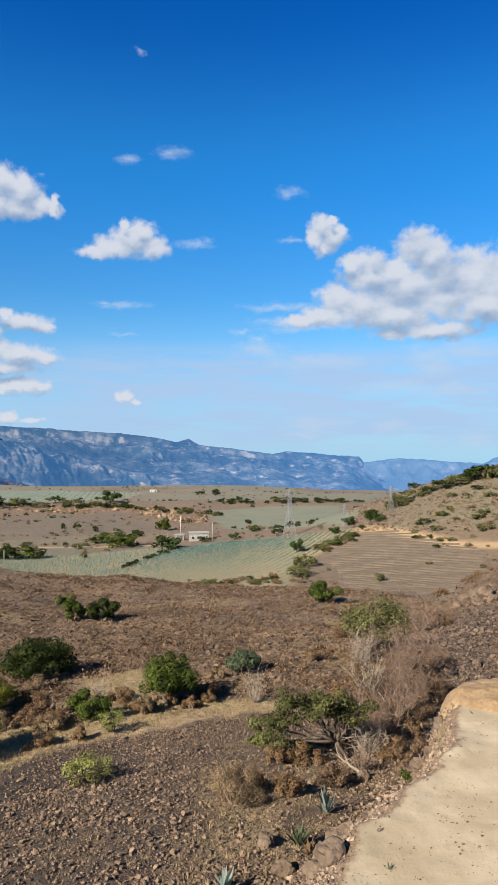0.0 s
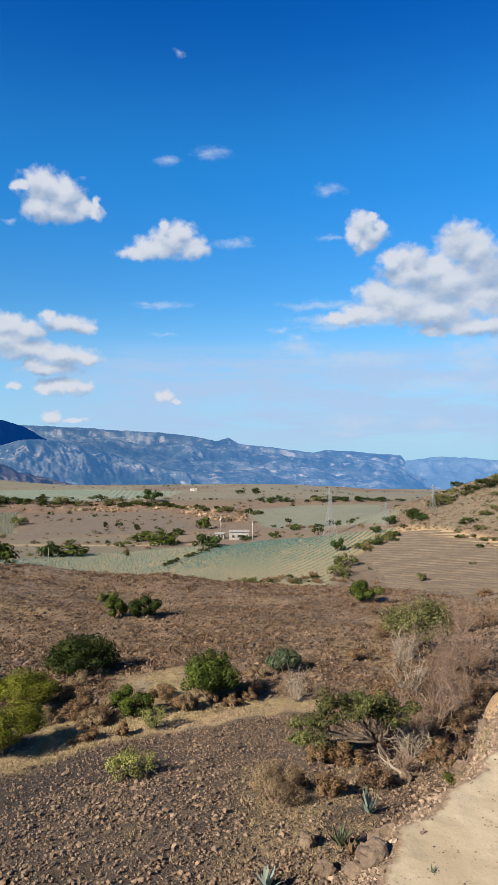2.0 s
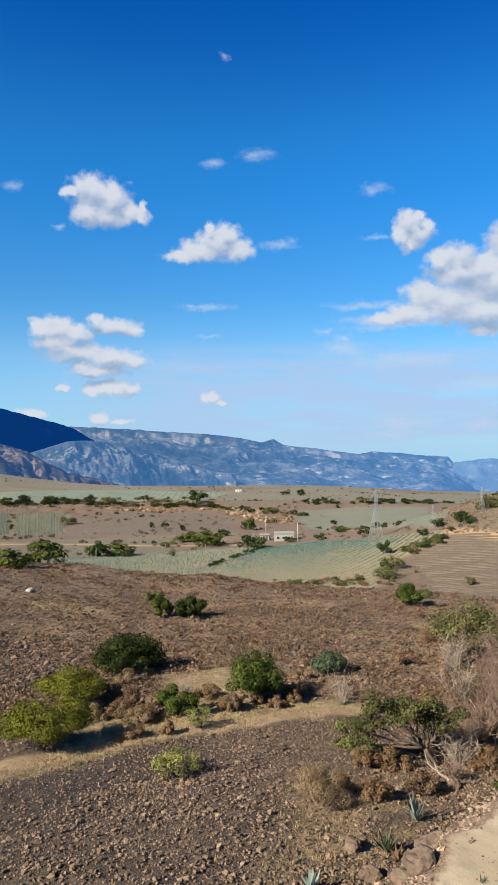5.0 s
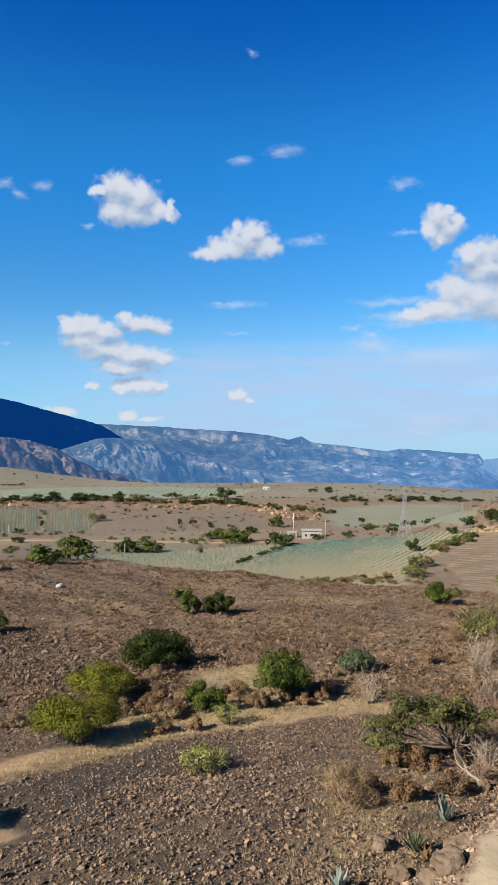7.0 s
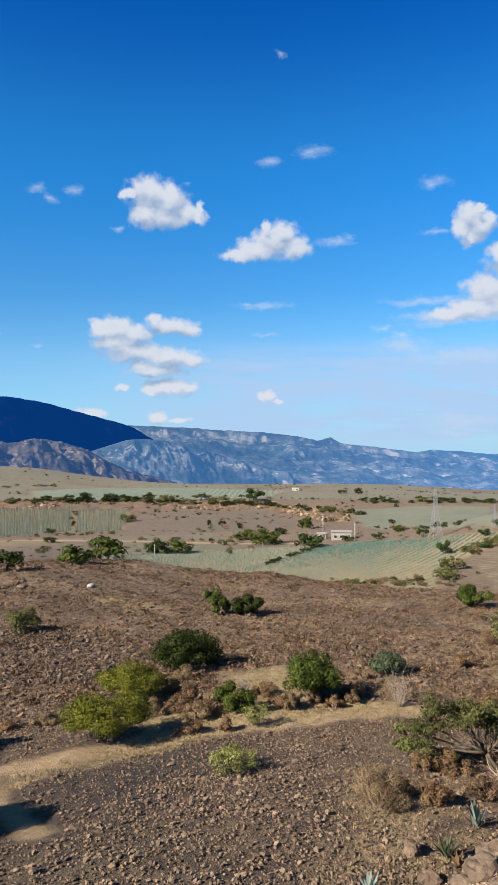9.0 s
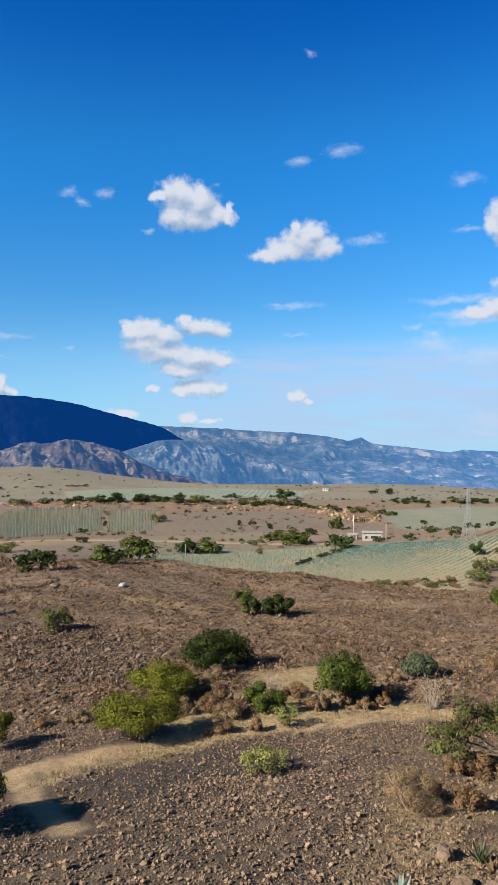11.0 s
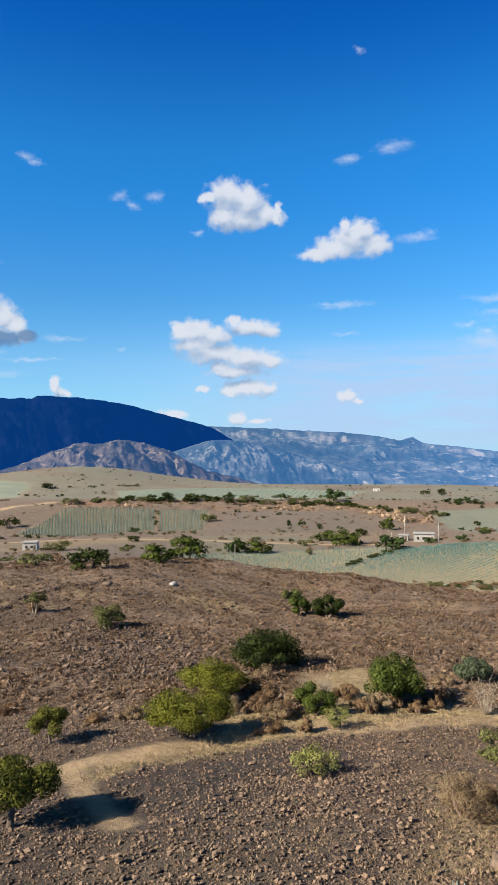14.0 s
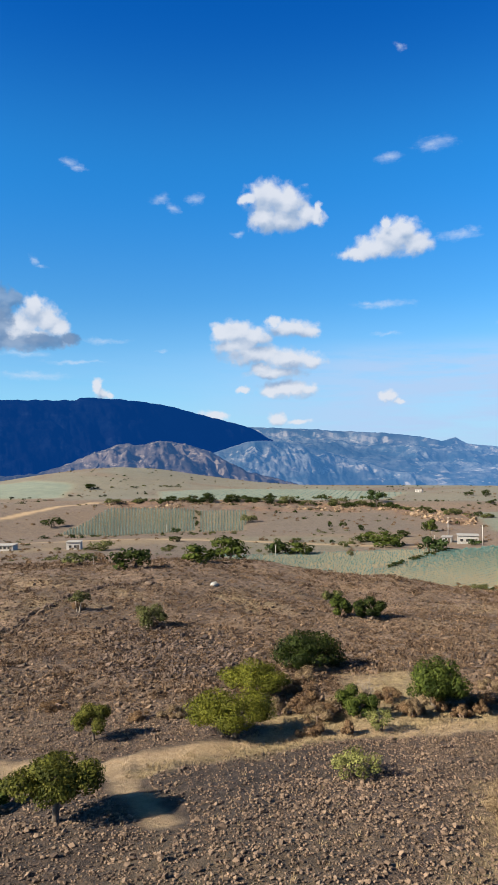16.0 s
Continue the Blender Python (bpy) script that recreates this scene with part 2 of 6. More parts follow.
def solid(name, dark, light, scale, rough=0.9, bump=0.3, distance=0.02, stretch=None, metallic=0.0):
    m, nt, p = material(name)
    n1, n2 = add_noise(nt, scale, 5, 0.65, stretch), add_noise(nt, scale * 7, 4, 0.7, stretch)
    col = add_mix(nt, add_range(nt, n1, 0.3, 0.7), dark, light)
    col = add_mix(nt, add_range(nt, n2, 0.35, 0.75, 0.0, 0.6), col, tuple(0.55 * c for c in dark))
    nt.links.new(col, p.inputs["Base Color"])
    p.inputs["Roughness"].default_value, p.inputs["Metallic"].default_value = rough, metallic
    if bump:
        add_bump(nt, p, n2, bump, distance)
    return m


def varied(name, dark, light, rough=0.9, scale=6.0):
    """For many small pieces in one mesh: each piece has a tone of its own."""
    m, nt, p = material(name)
    g = nt.nodes.new("ShaderNodeNewGeometry")
    col = add_mix(nt, g.outputs["Random Per Island"], dark, light)
    col = add_mix(nt, add_range(nt, add_noise(nt, scale, 4), 0.45, 0.75, 0, 0.5), col, tuple(0.5 * c for c in dark))
    nt.links.new(col, p.inputs["Base Color"])
    p.inputs["Roughness"].default_value = rough
    return m


def ground_material():
    m, nt, p = material("dry_farmland")

    def cover(name):
        a = nt.nodes.new("ShaderNodeAttribute")
        a.attribute_name = name
        s = nt.nodes.new("ShaderNodeSeparateColor")
        nt.links.new(a.outputs["Color"], s.inputs[0])
        return [s.outputs[k] for k in range(3)] + [a.outputs["Alpha"]]

    track, straw, plough, agave = cover("cover_a")
    scarp, stony, pink, lush = cover("cover_b")
    dark_cover, bluish = cover("cover_c")[:2]
    big, mid, fine = add_noise(nt, 0.06, 5), add_noise(nt, 0.45, 5, 0.65), add_noise(nt, 3.2, 6, 0.7)
    grit = add_noise(nt, 16.0, 4, 0.7)
    soil = add_mix(nt, add_range(nt, mid, 0.36, 0.66), (0.110, 0.069, 0.041), (0.205, 0.133, 0.081))
    soil = add_mix(nt, add_range(nt, big, 0.42, 0.68), soil, (0.178, 0.112, 0.064))
    soil = add_mix(nt, add_range(nt, fine, 0.52, 0.70, 0, 0.75), soil, (0.300, 0.197, 0.115))
    # low spots of the bump noise go near-black: shadow put into the soil colour
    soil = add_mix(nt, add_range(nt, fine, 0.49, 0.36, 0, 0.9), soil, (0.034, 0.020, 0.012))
    # stony ground, its shadowed gaps painted dark in the hollows of the bump
    stone_and_gaps = add_mix(nt, add_range(nt, fine, 0.38, 0.66), (0.034, 0.020, 0.012), (0.140, 0.086, 0.050))
    stone_and_gaps = add_mix(nt, add_range(nt, grit, 0.50, 0.66, 0, 0.8), stone_and_gaps, (0.192, 0.124, 0.076))
    stone_and_gaps = add_mix(nt, add_range(nt, grit, 0.46, 0.36, 0, 0.8), stone_and_gaps, (0.014, 0.009, 0.006))
    col = add_mix(nt, stony, soil, stone_and_gaps)
    col = add_mix(nt, dark_cover, col, add_mix(nt, add_range(nt, fine, 0.35, 0.7), (0.025, 0.016, 0.009), (0.077, 0.048, 0.030)))
    col = add_mix(nt, straw, col, add_mix(nt, add_range(nt, fine, 0.35, 0.65), (0.240, 0.168, 0.076), (0.395, 0.292, 0.142)))
    col = add_mix(nt, pink, col, add_mix(nt, add_range(nt, mid, 0.35, 0.65), (0.098, 0.071, 0.048), (0.138, 0.104, 0.071)))
    col = add_mix(nt, lush, col, add_mix(nt, add_range(nt, mid, 0.35, 0.65), (0.112, 0.097, 0.059), (0.155, 0.132, 0.085)))
    col = add_mix(nt, plough, col, add_mix(nt, add_range(nt, mid, 0.3, 0.7), (0.108, 0.078, 0.052), (0.148, 0.108, 0.072)))
    col = add_mix(nt, agave, col, add_mix(nt, add_range(nt, big, 0.35, 0.65), (0.255, 0.196, 0.106), (0.215, 0.184, 0.105)))
    col = add_mix(nt, bluish, col, add_mix(nt, add_range(nt, big, 0.35, 0.65), (0.139, 0.163, 0.116), (0.178, 0.192, 0.136)))
    col = add_mix(nt, scarp, col, add_mix(nt, add_range(nt, add_noise(nt, 0.22, 5), 0.38, 0.62), (0.095, 0.052, 0.029), (0.205, 0.118, 0.064)))
    col = add_mix(nt, track, col, add_mix(nt, add_range(nt, fine, 0.3, 0.7), (0.285, 0.188, 0.096), (0.400, 0.280, 0.155)))
    nt.links.new(col, p.inputs["Base Color"])
    p.inputs["Roughness"].default_value = 0.95
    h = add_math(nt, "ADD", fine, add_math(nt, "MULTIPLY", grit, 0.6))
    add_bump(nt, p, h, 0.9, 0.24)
    return m


def hill_material(name, rock, scrub, pale, haze, glow, size, extra_haze=0.0):
    """Hills far off; the haze of blue air is put in as emission."""
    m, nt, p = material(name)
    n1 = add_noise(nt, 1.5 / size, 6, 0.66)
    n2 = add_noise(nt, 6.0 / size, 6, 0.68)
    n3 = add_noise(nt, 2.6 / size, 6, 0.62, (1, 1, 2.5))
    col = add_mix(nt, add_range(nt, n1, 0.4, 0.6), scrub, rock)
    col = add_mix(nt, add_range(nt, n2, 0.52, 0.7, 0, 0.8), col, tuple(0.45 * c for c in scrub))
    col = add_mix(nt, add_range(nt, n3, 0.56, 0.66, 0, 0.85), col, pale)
    # broad dark patches put cloud shadows into the slope colour
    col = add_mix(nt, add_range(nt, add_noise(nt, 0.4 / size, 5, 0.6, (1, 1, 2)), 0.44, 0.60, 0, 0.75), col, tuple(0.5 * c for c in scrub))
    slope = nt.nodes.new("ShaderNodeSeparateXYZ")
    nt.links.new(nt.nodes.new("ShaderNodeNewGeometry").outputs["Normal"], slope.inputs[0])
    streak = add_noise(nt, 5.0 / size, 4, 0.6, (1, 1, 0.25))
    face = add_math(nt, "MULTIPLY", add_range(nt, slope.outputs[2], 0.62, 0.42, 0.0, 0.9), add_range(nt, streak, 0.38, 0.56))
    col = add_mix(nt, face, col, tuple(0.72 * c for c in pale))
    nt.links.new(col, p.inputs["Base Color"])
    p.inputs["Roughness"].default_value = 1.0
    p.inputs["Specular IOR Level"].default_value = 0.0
    # distance haze painted as a blue glow over the whole surface
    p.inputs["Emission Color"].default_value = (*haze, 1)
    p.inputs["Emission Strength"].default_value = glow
    if extra_haze:  # the painted haze grows towards the east end, as if farther off
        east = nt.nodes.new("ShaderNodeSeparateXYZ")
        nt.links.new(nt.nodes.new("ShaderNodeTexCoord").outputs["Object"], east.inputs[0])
        nt.links.new(add_range(nt, east.outputs[0], -1300, 1000, glow, glow * (1 + extra_haze)), p.inputs["Emission Strength"])
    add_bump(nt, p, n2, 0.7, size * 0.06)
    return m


GROUND = ground_material()


def dirt_material():
    m, nt, p = material("pale_packed_dirt")
    a = nt.nodes.new("ShaderNodeAttribute")
    a.attribute_name = "crumble"
    big, mid, fine = add_noise(nt, 0.5, 5, 0.6), add_noise(nt, 2.6, 5, 0.65), add_noise(nt, 14.0, 4, 0.7)
    col = add_mix(nt, add_range(nt, big, 0.35, 0.65), (0.300, 0.236, 0.152), (0.385, 0.310, 0.212))
    col = add_mix(nt, add_range(nt, mid, 0.52, 0.72, 0, 0.5), col, (0.262, 0.190, 0.112))
    col = add_mix(nt, add_range(nt, fine, 0.58, 0.74, 0, 0.5), col, (0.200, 0.148, 0.092))
    worn = add_math(nt, "ADD", a.outputs["Fac"], add_math(nt, "MULTIPLY", add_math(nt, "SUBTRACT", mid, 0.5), 0.9))
    col = add_mix(nt, add_range(nt, worn, 0.3, 0.75), col, add_mix(nt, add_range(nt, fine, 0.4, 0.65), (0.120, 0.075, 0.045), (0.215, 0.145, 0.090)))
    nt.links.new(col, p.inputs["Base Color"])
    p.inputs["Roughness"].default_value = 0.95
    add_bump(nt, p, add_math(nt, "ADD", mid, add_math(nt, "MULTIPLY", fine, 0.4)), 0.45, 0.05)
    return m


DIRT = dirt_material()
STONE = varied("field_stone", (0.050, 0.030, 0.018), (0.235, 0.155, 0.098))
ROCK = solid("weathered_rock", (0.089, 0.057, 0.037), (0.183, 0.126, 0.083), 1.6, 0.95, 0.8, 0.05)
BARK = solid("grey_brown_bark", (0.059, 0.041, 0.027), (0.142, 0.105, 0.075), 5.0, 0.95, 0.6, 0.02, (1, 1, 0.3))
PALE_WOOD = solid("bleached_wood", (0.195, 0.146, 0.105), (0.295, 0.240, 0.183), 5.0, 0.9, 0.5, 0.02, (1, 1, 0.3))
DRY_TWIG = varied("dry_twigs", (0.074, 0.048, 0.034), (0.235, 0.153, 0.107))
BROWN_GRASS = varied("brown_grass", (0.089, 0.056, 0.032), (0.195, 0.126, 0.072))
DRY_GRASS = varied("dry_grass", (0.166, 0.111, 0.055), (0.295, 0.216, 0.111))
LEAF_DARK = leaf_material("dark_leaves", (0.012, 0.019, 0.005), (0.052, 0.066, 0.012))
LEAF_GREEN = leaf_material("green_leaves", (0.022, 0.034, 0.006), (0.110, 0.130, 0.024))
LEAF_YELLOW = leaf_material("yellow_green_leaves", (0.062, 0.066, 0.008), (0.205, 0.200, 0.028), None, 0.2)
LEAF_OLIVE = leaf_material("olive_leaves", (0.036, 0.041, 0.013), (0.162, 0.160, 0.054), (0.090, 0.066, 0.034))
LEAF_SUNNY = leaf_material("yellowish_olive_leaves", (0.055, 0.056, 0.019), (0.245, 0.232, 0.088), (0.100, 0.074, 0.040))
LEAF_PALE = leaf_material("pale_yellow_green_leaves", (0.090, 0.094, 0.026), (0.300, 0.288, 0.092))
LEAF_GREY = leaf_material("grey_green_leaves", (0.042, 0.057, 0.029), (0.106, 0.123, 0.069))
DARK_SCRUB = leaf_material("dark_withered_scrub", (0.070, 0.044, 0.027), (0.245, 0.158, 0.095))
CLUMP = leaf_material("brown_hill_clumps", (0.075, 0.047, 0.029), (0.270, 0.176, 0.108), None, 0.08)
LEAF_STRAW = leaf_material("straw_coloured_stems", (0.141, 0.095, 0.054), (0.296, 0.212, 0.121))
LEAF_MID = leaf_material("mid_green_leaves", (0.021, 0.037, 0.010), (0.060, 0.084, 0.024))
LEAF_WARM = leaf_material("sunlit_green_leaves", (0.030, 0.036, 0.006), (0.165, 0.156, 0.030))
LEAF_BROWN = leaf_material("withered_leaves", (0.107, 0.063, 0.034), (0.247, 0.156, 0.082))
AGAVE = leaf_material("blue_agave_leaves", (0.085, 0.165, 0.145), (0.175, 0.300, 0.275), None, 0.1)
AGAVE_OLD = leaf_material("weathered_agave_leaves", (0.115, 0.145, 0.120), (0.25, 0.295, 0.255), None, 0.1)
PLASTER = solid("old_white_plaster", (0.397, 0.356, 0.308), (0.499, 0.462, 0.409), 1.2, 0.85, 0.2)
CONCRETE = solid("grey_concrete", (0.243, 0.225, 0.195), (0.352, 0.330, 0.296), 1.2, 0.9, 0.3)
DARK_GLASS = solid("dark_opening", (0.012, 0.012, 0.012), (0.024, 0.023, 0.023), 2.0, 0.4, 0)
# darker copy of STONE, with the shadow among the rocks put into its colour
SHADOWED_STONE = varied("shadowed_outcrop_stone", (0.025, 0.016, 0.012), (0.169, 0.111, 0.075))
BANK_STONE = varied("bank_rubble_stone", (0.085, 0.056, 0.038), (0.330, 0.232, 0.160))
CLOD = varied("earth_clods", (0.048, 0.030, 0.018), (0.185, 0.118, 0.070))
STEEL = solid("galvanised_steel", (0.269, 0.268, 0.261), (0.371, 0.368, 0.355), 2.0, 0.55, 0, 0.02, None, 0.3)

# ---- mesh helpers ----


def link_mesh(name, verts, faces, mat, parent=None, label="", smooth=False):
    me = bpy.data.meshes.new(name)
    me.from_pydata([tuple(v) for v in verts] if not isinstance(verts, list) else verts, [], faces)
    me.materials.append(mat)
    if smooth:
        me.shade_smooth()
    ob = new(name, me)
    if parent:
        ob.parent = parent
    if label:
        tagged(ob, label)
    return ob


def empty(name, m, label, category, group="", kind=""):
    ob = new(name)
    ob.matrix_world = m
    return tagged(ob, label, category, group, kind)


def tube(verts, faces, path, radii, sides=6):
    """A tapered, closed tube along a path."""
    start = len(verts)
    n = len(path)
    for k in range(n):
        d = (Vector(path[min(k + 1, n - 1)]) - Vector(path[max(k - 1, 0)]))
        d = d.normalized() if d.length > 1e-6 else Vector((0, 0, 1))
        u = d.orthogonal().normalized()
        v = d.cross(u)
        for s in range(sides):
            a = 2 * math.pi * s / sides
            verts.append(tuple(Vector(path[k]) + (u * math.cos(a) + v * math.sin(a)) * radii[k]))
    for k in range(n - 1):
        for s in range(sides):
            a, b = start + k * sides + s, start + k * sides + (s + 1) % sides
            faces.append((a, b, b + sides, a + sides))
    faces.append(tuple(start + s for s in reversed(range(sides))))
    faces.append(tuple(start + (n - 1) * sides + s for s in range(sides)))


def box(verts, faces, x0, x1, y0, y1, z0, z1):
    s = len(verts)
    verts += [(x, y, z) for z in (z0, z1) for y in (y0, y1) for x in (x0, x1)]
    faces += [tuple(s + i for i in f) for f in ((0, 2, 3, 1), (4, 5, 7, 6), (0, 1, 5, 4), (2, 6, 7, 3), (0, 4, 6, 2), (1, 3, 7, 5))]


def zof(x, y):
    return float(ground_z(np.array([x]), np.array([y]))[0])


# -- terrain --
EYE = 9.0


def step01(a, b, x):
    s = np.clip((x - a) / (b - a), 0.0, 1.0)
    return s * s * (3 - 2 * s)


def value_noise(x, y, seed=0):
    """Smooth random numbers from 0 to 1 over the plan."""
    xi, yi = np.floor(x).astype(np.int64), np.floor(y).astype(np.int64)
    fx, fy = x - xi, y - yi
    fx, fy = fx * fx * (3 - 2 * fx), fy * fy * (3 - 2 * fy)

    def lattice(i, j):
        h = (i * 374761393 + j * 668265263 + seed * 974634777) & 0xFFFFFFFF
        h = ((h ^ (h >> 13)) * 1274126177) & 0xFFFFFFFF
        return ((h ^ (h >> 16)) & 0xFFFF) / 65535.0

    top = lattice(xi, yi) * (1 - fx) + lattice(xi + 1, yi) * fx
    low = lattice(xi, yi + 1) * (1 - fx) + lattice(xi + 1, yi + 1) * fx
    return top * (1 - fy) + low * fy


def fbm(x, y, size, octaves=4, seed=0):
    """Layered noise from about -1 to 1, with features of that many metres."""
    total, amp, weight = 0.0, 1.0, 0.0
    for k in range(octaves):
        total = total + amp * (value_noise(x / size + 17.3 * k, y / size - 9.1 * k, seed + k) * 2 - 1)
        weight += amp
        amp, size = amp * 0.55, size * 0.47
    return total / weight


# how far the land lies below the eye, along a line straight out from the viewpoint
OUT = [0, 10, 17, 22, 28, 34, 42, 55, 75, 95, 120, 150, 200, 350, 420, 500, 600, 800, 1000, 1150, 1500, 2500, 5200]
FALL = [9.1, 9.7, 10.7, 11.7, 12.7, 13.6, 14.5, 16, 18.7, 21, 24.4, 35, 39.6, 46, 49.6, 50.5, 51.6, 55, 60.5, 68, 150, 250, 330]
_s = np.linspace(0, math.log(5200 / 8 + 1), 900)
_d = np.interp(8 * (np.exp(_s) - 1), OUT, FALL)
_k = np.exp(-0.5 * (np.arange(-30, 31) / 9.0) ** 2)
_d = np.convolve(np.pad(_d, 30, mode="edge"), _k / _k.sum(), mode="valid")


def bell(v, centre, width):
    return np.exp(-(((v - centre) / width) ** 2))


def terrace_edge(x, y):
    """Metres inside the flat dirt terrace (negative outside)."""
    edge = np.interp(y, [-20, 8, 14.2, 17, 20.5, 25.6, 40], [-5, -0.9, 1.45, 3.15, 5.9, 7.5, 12])
    return np.minimum((x - edge) * 0.85, 25.9 + 0.03 * x - y) + 0.5 * fbm(x, y, 2.6, 4, 5) + 0.22 * fbm(x, y, 0.8, 3, 9)


def ground_z(x, y, fine=True):
    """The height of the land over the plan."""
    x, y = np.asarray(x, float), np.asarray(y, float)
    r = np.hypot(x, y) + 1e-6
    az = np.degrees(np.arctan2(-x, y))
    fall = np.interp(np.log(r / 8 + 1), _s, _d)
    lr = np.log(r)
    left = step01(12, 30, az)
    right = step01(-14.5, -21, az)
    z = EYE - fall
    z = z + left * (5.5 * bell(lr, math.log(112), 0.42) + 8.0 * bell(lr, math.log(185), 0.33))
    z = z + left * (-2.0 * bell(lr, math.log(410), 0.12) + 5.5 * bell(lr, math.log(540), 0.13))
    z = z + right * 5.0 * bell(lr, math.log(105), 0.42)
    hx, hy = 310 * math.sin(radians(23)), 310 * math.cos(radians(23))
    z = z + 36 * np.exp(-0.5 * (((x - hx) / 60) ** 2 + ((y - hy) / 60) ** 2))
    kx, ky = -1000 * math.sin(radians(32)), 1000 * math.cos(radians(32))
    z = z + 30 * np.exp(-0.5 * (((x - kx) / 100) ** 2 + ((y - ky) / 170) ** 2))
    z = z - 7 * step01(2, -8, az) * step01(700, 950, r)
    z = z + 3.0 * bell(lr, math.log(590), 0.05) * step01(-14, 0, az)
    crest = np.interp(az, [-20, 0, 5, 10, 15, 20, 25, 30, 36, 44], [0, 0, 0.8, 2.3, 2.2, 1.8, -0.3, -1.6, -1.2, -1.0])
    z = z + crest * bell(lr, math.log(114), 0.16)
    near = 1 - step01(90, 180, r)
    z = z + near * 0.35 * fbm(x, y, 7.0, 3, 1) * step01(8, 20, r)
    z = z + near * step01(35, 70, r) * (0.65 * fbm(x * 0.6, y * 1.7, 9.0, 3, 2) + 0.28 * fbm(x * 0.55, y * 1.6, 2.8, 3, 8))
    z = z + (1 - near) * 0.8 * fbm(x, y, 40.0, 3, 3) * step01(250, 500, r)
    if fine:
        z = z + (1 - step01(60, 160, r)) * 0.12 * fbm(x, y, 0.9, 3, 4)
    # the levelled terrace of pale dirt beside the slope
    t = terrace_edge(x, y)
    w = step01(-1.6, 0.25, t)
    flat = 0.0 + 0.02 * fbm(x, y, 1.5, 3, 6) + 0.10 * bell(t, 0.2, 0.5) * (0.5 + fbm(x, y, 2.0, 2, 7))
    return z * (1 - w) + flat * w
# -- end terrain --


# ---- what covers the land: plan shapes ----


def inside(poly, x, y, soft):
    """1 inside a plan shape, 0 outside, over a border of that many metres."""
    n = len(poly)
    odd = np.zeros(x.shape, bool)
    dist = np.full(x.shape, 1e9)
    for k in range(n):
        (ax, ay), (bx, by) = poly[k], poly[(k + 1) % n]
        cross = (ay > y) != (by > y)
        odd ^= cross & (x < (bx - ax) * (y - ay) / ((by - ay) if by != ay else 1e-9) + ax)
        t = np.clip(((x - ax) * (bx - ax) + (y - ay) * (by - ay)) / ((bx - ax) ** 2 + (by - ay) ** 2 + 1e-9), 0, 1)
        dist = np.minimum(dist, np.hypot(x - ax - t * (bx - ax), y - ay - t * (by - ay)))
    return step01(-soft, soft, np.where(odd, dist, -dist))


def along(line, x, y, half, soft):
    """1 along a path over the plan."""
    dist = np.full(x.shape, 1e9)
    for (ax, ay), (bx, by) in zip(line[:-1], line[1:]):
        t = np.clip(((x - ax) * (bx - ax) + (y - ay) * (by - ay)) / ((bx - ax) ** 2 + (by - ay) ** 2 + 1e-9), 0, 1)
        dist = np.minimum(dist, np.hypot(x - ax - t * (bx - ax), y - ay - t * (by - ay)))
    return step01(half + soft, half - soft, dist)


FIELD_MAIN = [(-43.8, 221.1), (-26.6, 273.0), (-9.2, 277.6), (16.7, 261.7), (37.9, 246.7), (23.3, 224.3), (13.0, 209.5), (10.0, 165.0), (-6.3, 150.0), (-28.5, 150.0)]
FIELD_LOW = [(-97.2, 215.1), (-79.4, 258.8), (-47.1, 277.2), (-26.8, 279.2), (-36.9, 240.2), (-44.3, 223.6), (-29.5, 150.0), (-58.0, 150.0), (-75.0, 190.0)]
FIELD_PLOUGH = [(22.1, 219.1), (38.6, 241.2), (48.7, 233.4), (67.9, 200.2), (64.6, 186.9), (25.4, 87.7), (18.4, 114.9), (24.5, 191.0)]
FIELD_ROWS = [(-246.8, 331.2), (-278.5, 435.3), (-219.9, 454.4), (-178.9, 370.8), (-211.2, 332.6)]
FIELD_ROWS_B = [(-214.7, 450.9), (-184.1, 468.3), (-149.2, 372.2), (-171.2, 361.5)]
FIELD_BACK = [(-32.8, 515.2), (12.9, 553.8), (71.9, 561.5), (44.1, 274.9), (35.3, 259.5), (14.1, 296.7), (-12.7, 385.1)]
PLATEAU_A = [(-573.2, 607.2), (-525.1, 661.8), (-464.9, 653.2), (-409.4, 557.0), (-485.7, 514.4)]
PLATEAU_B = [(-365.7, 665.9), (-305.9, 779.2), (-233.4, 818.5), (-115.8, 754.0), (-117.3, 661.1), (-211.3, 537.9), (-272.4, 505.3)]
SCARP = [(-312.3, 468.2), (-259.0, 509.1), (-208.1, 542.7), (-95.4, 562.7), (-27.9, 502.0), (-26.4, 418.5), (-47.9, 444.4), (-91.3, 513.8), (-182.2, 474.9), (-276.5, 436.0)]
RED_FLAT = [(-176.2, 477.6), (-90.5, 509.6), (-48.9, 397.0), (-97.1, 339.6), (-142.2, 370.3)]
MEADOW = [(-131.5, 326.5), (-83.1, 329.7), (-63.3, 289.2), (-69.7, 243.3), (-82.9, 210.4)]
STRAW = [(-10.1, 43.3), (-7.0, 45.4), (-4.3, 37.9), (-5.2, 34.1), (-10.4, 29.2), (-12.4, 32.1), (-9.2, 34.7)]
DARK_PATCH = [(-14.0, 22.0), (-11.3, 24.5), (-9.5, 27.7), (-7.7, 30.2), (-5.8, 30.9), (-4.7, 28.7), (-6.2, 24.0), (-7.0, 20.3), (-6.7, 16.1), (-10.4, 16.3)]
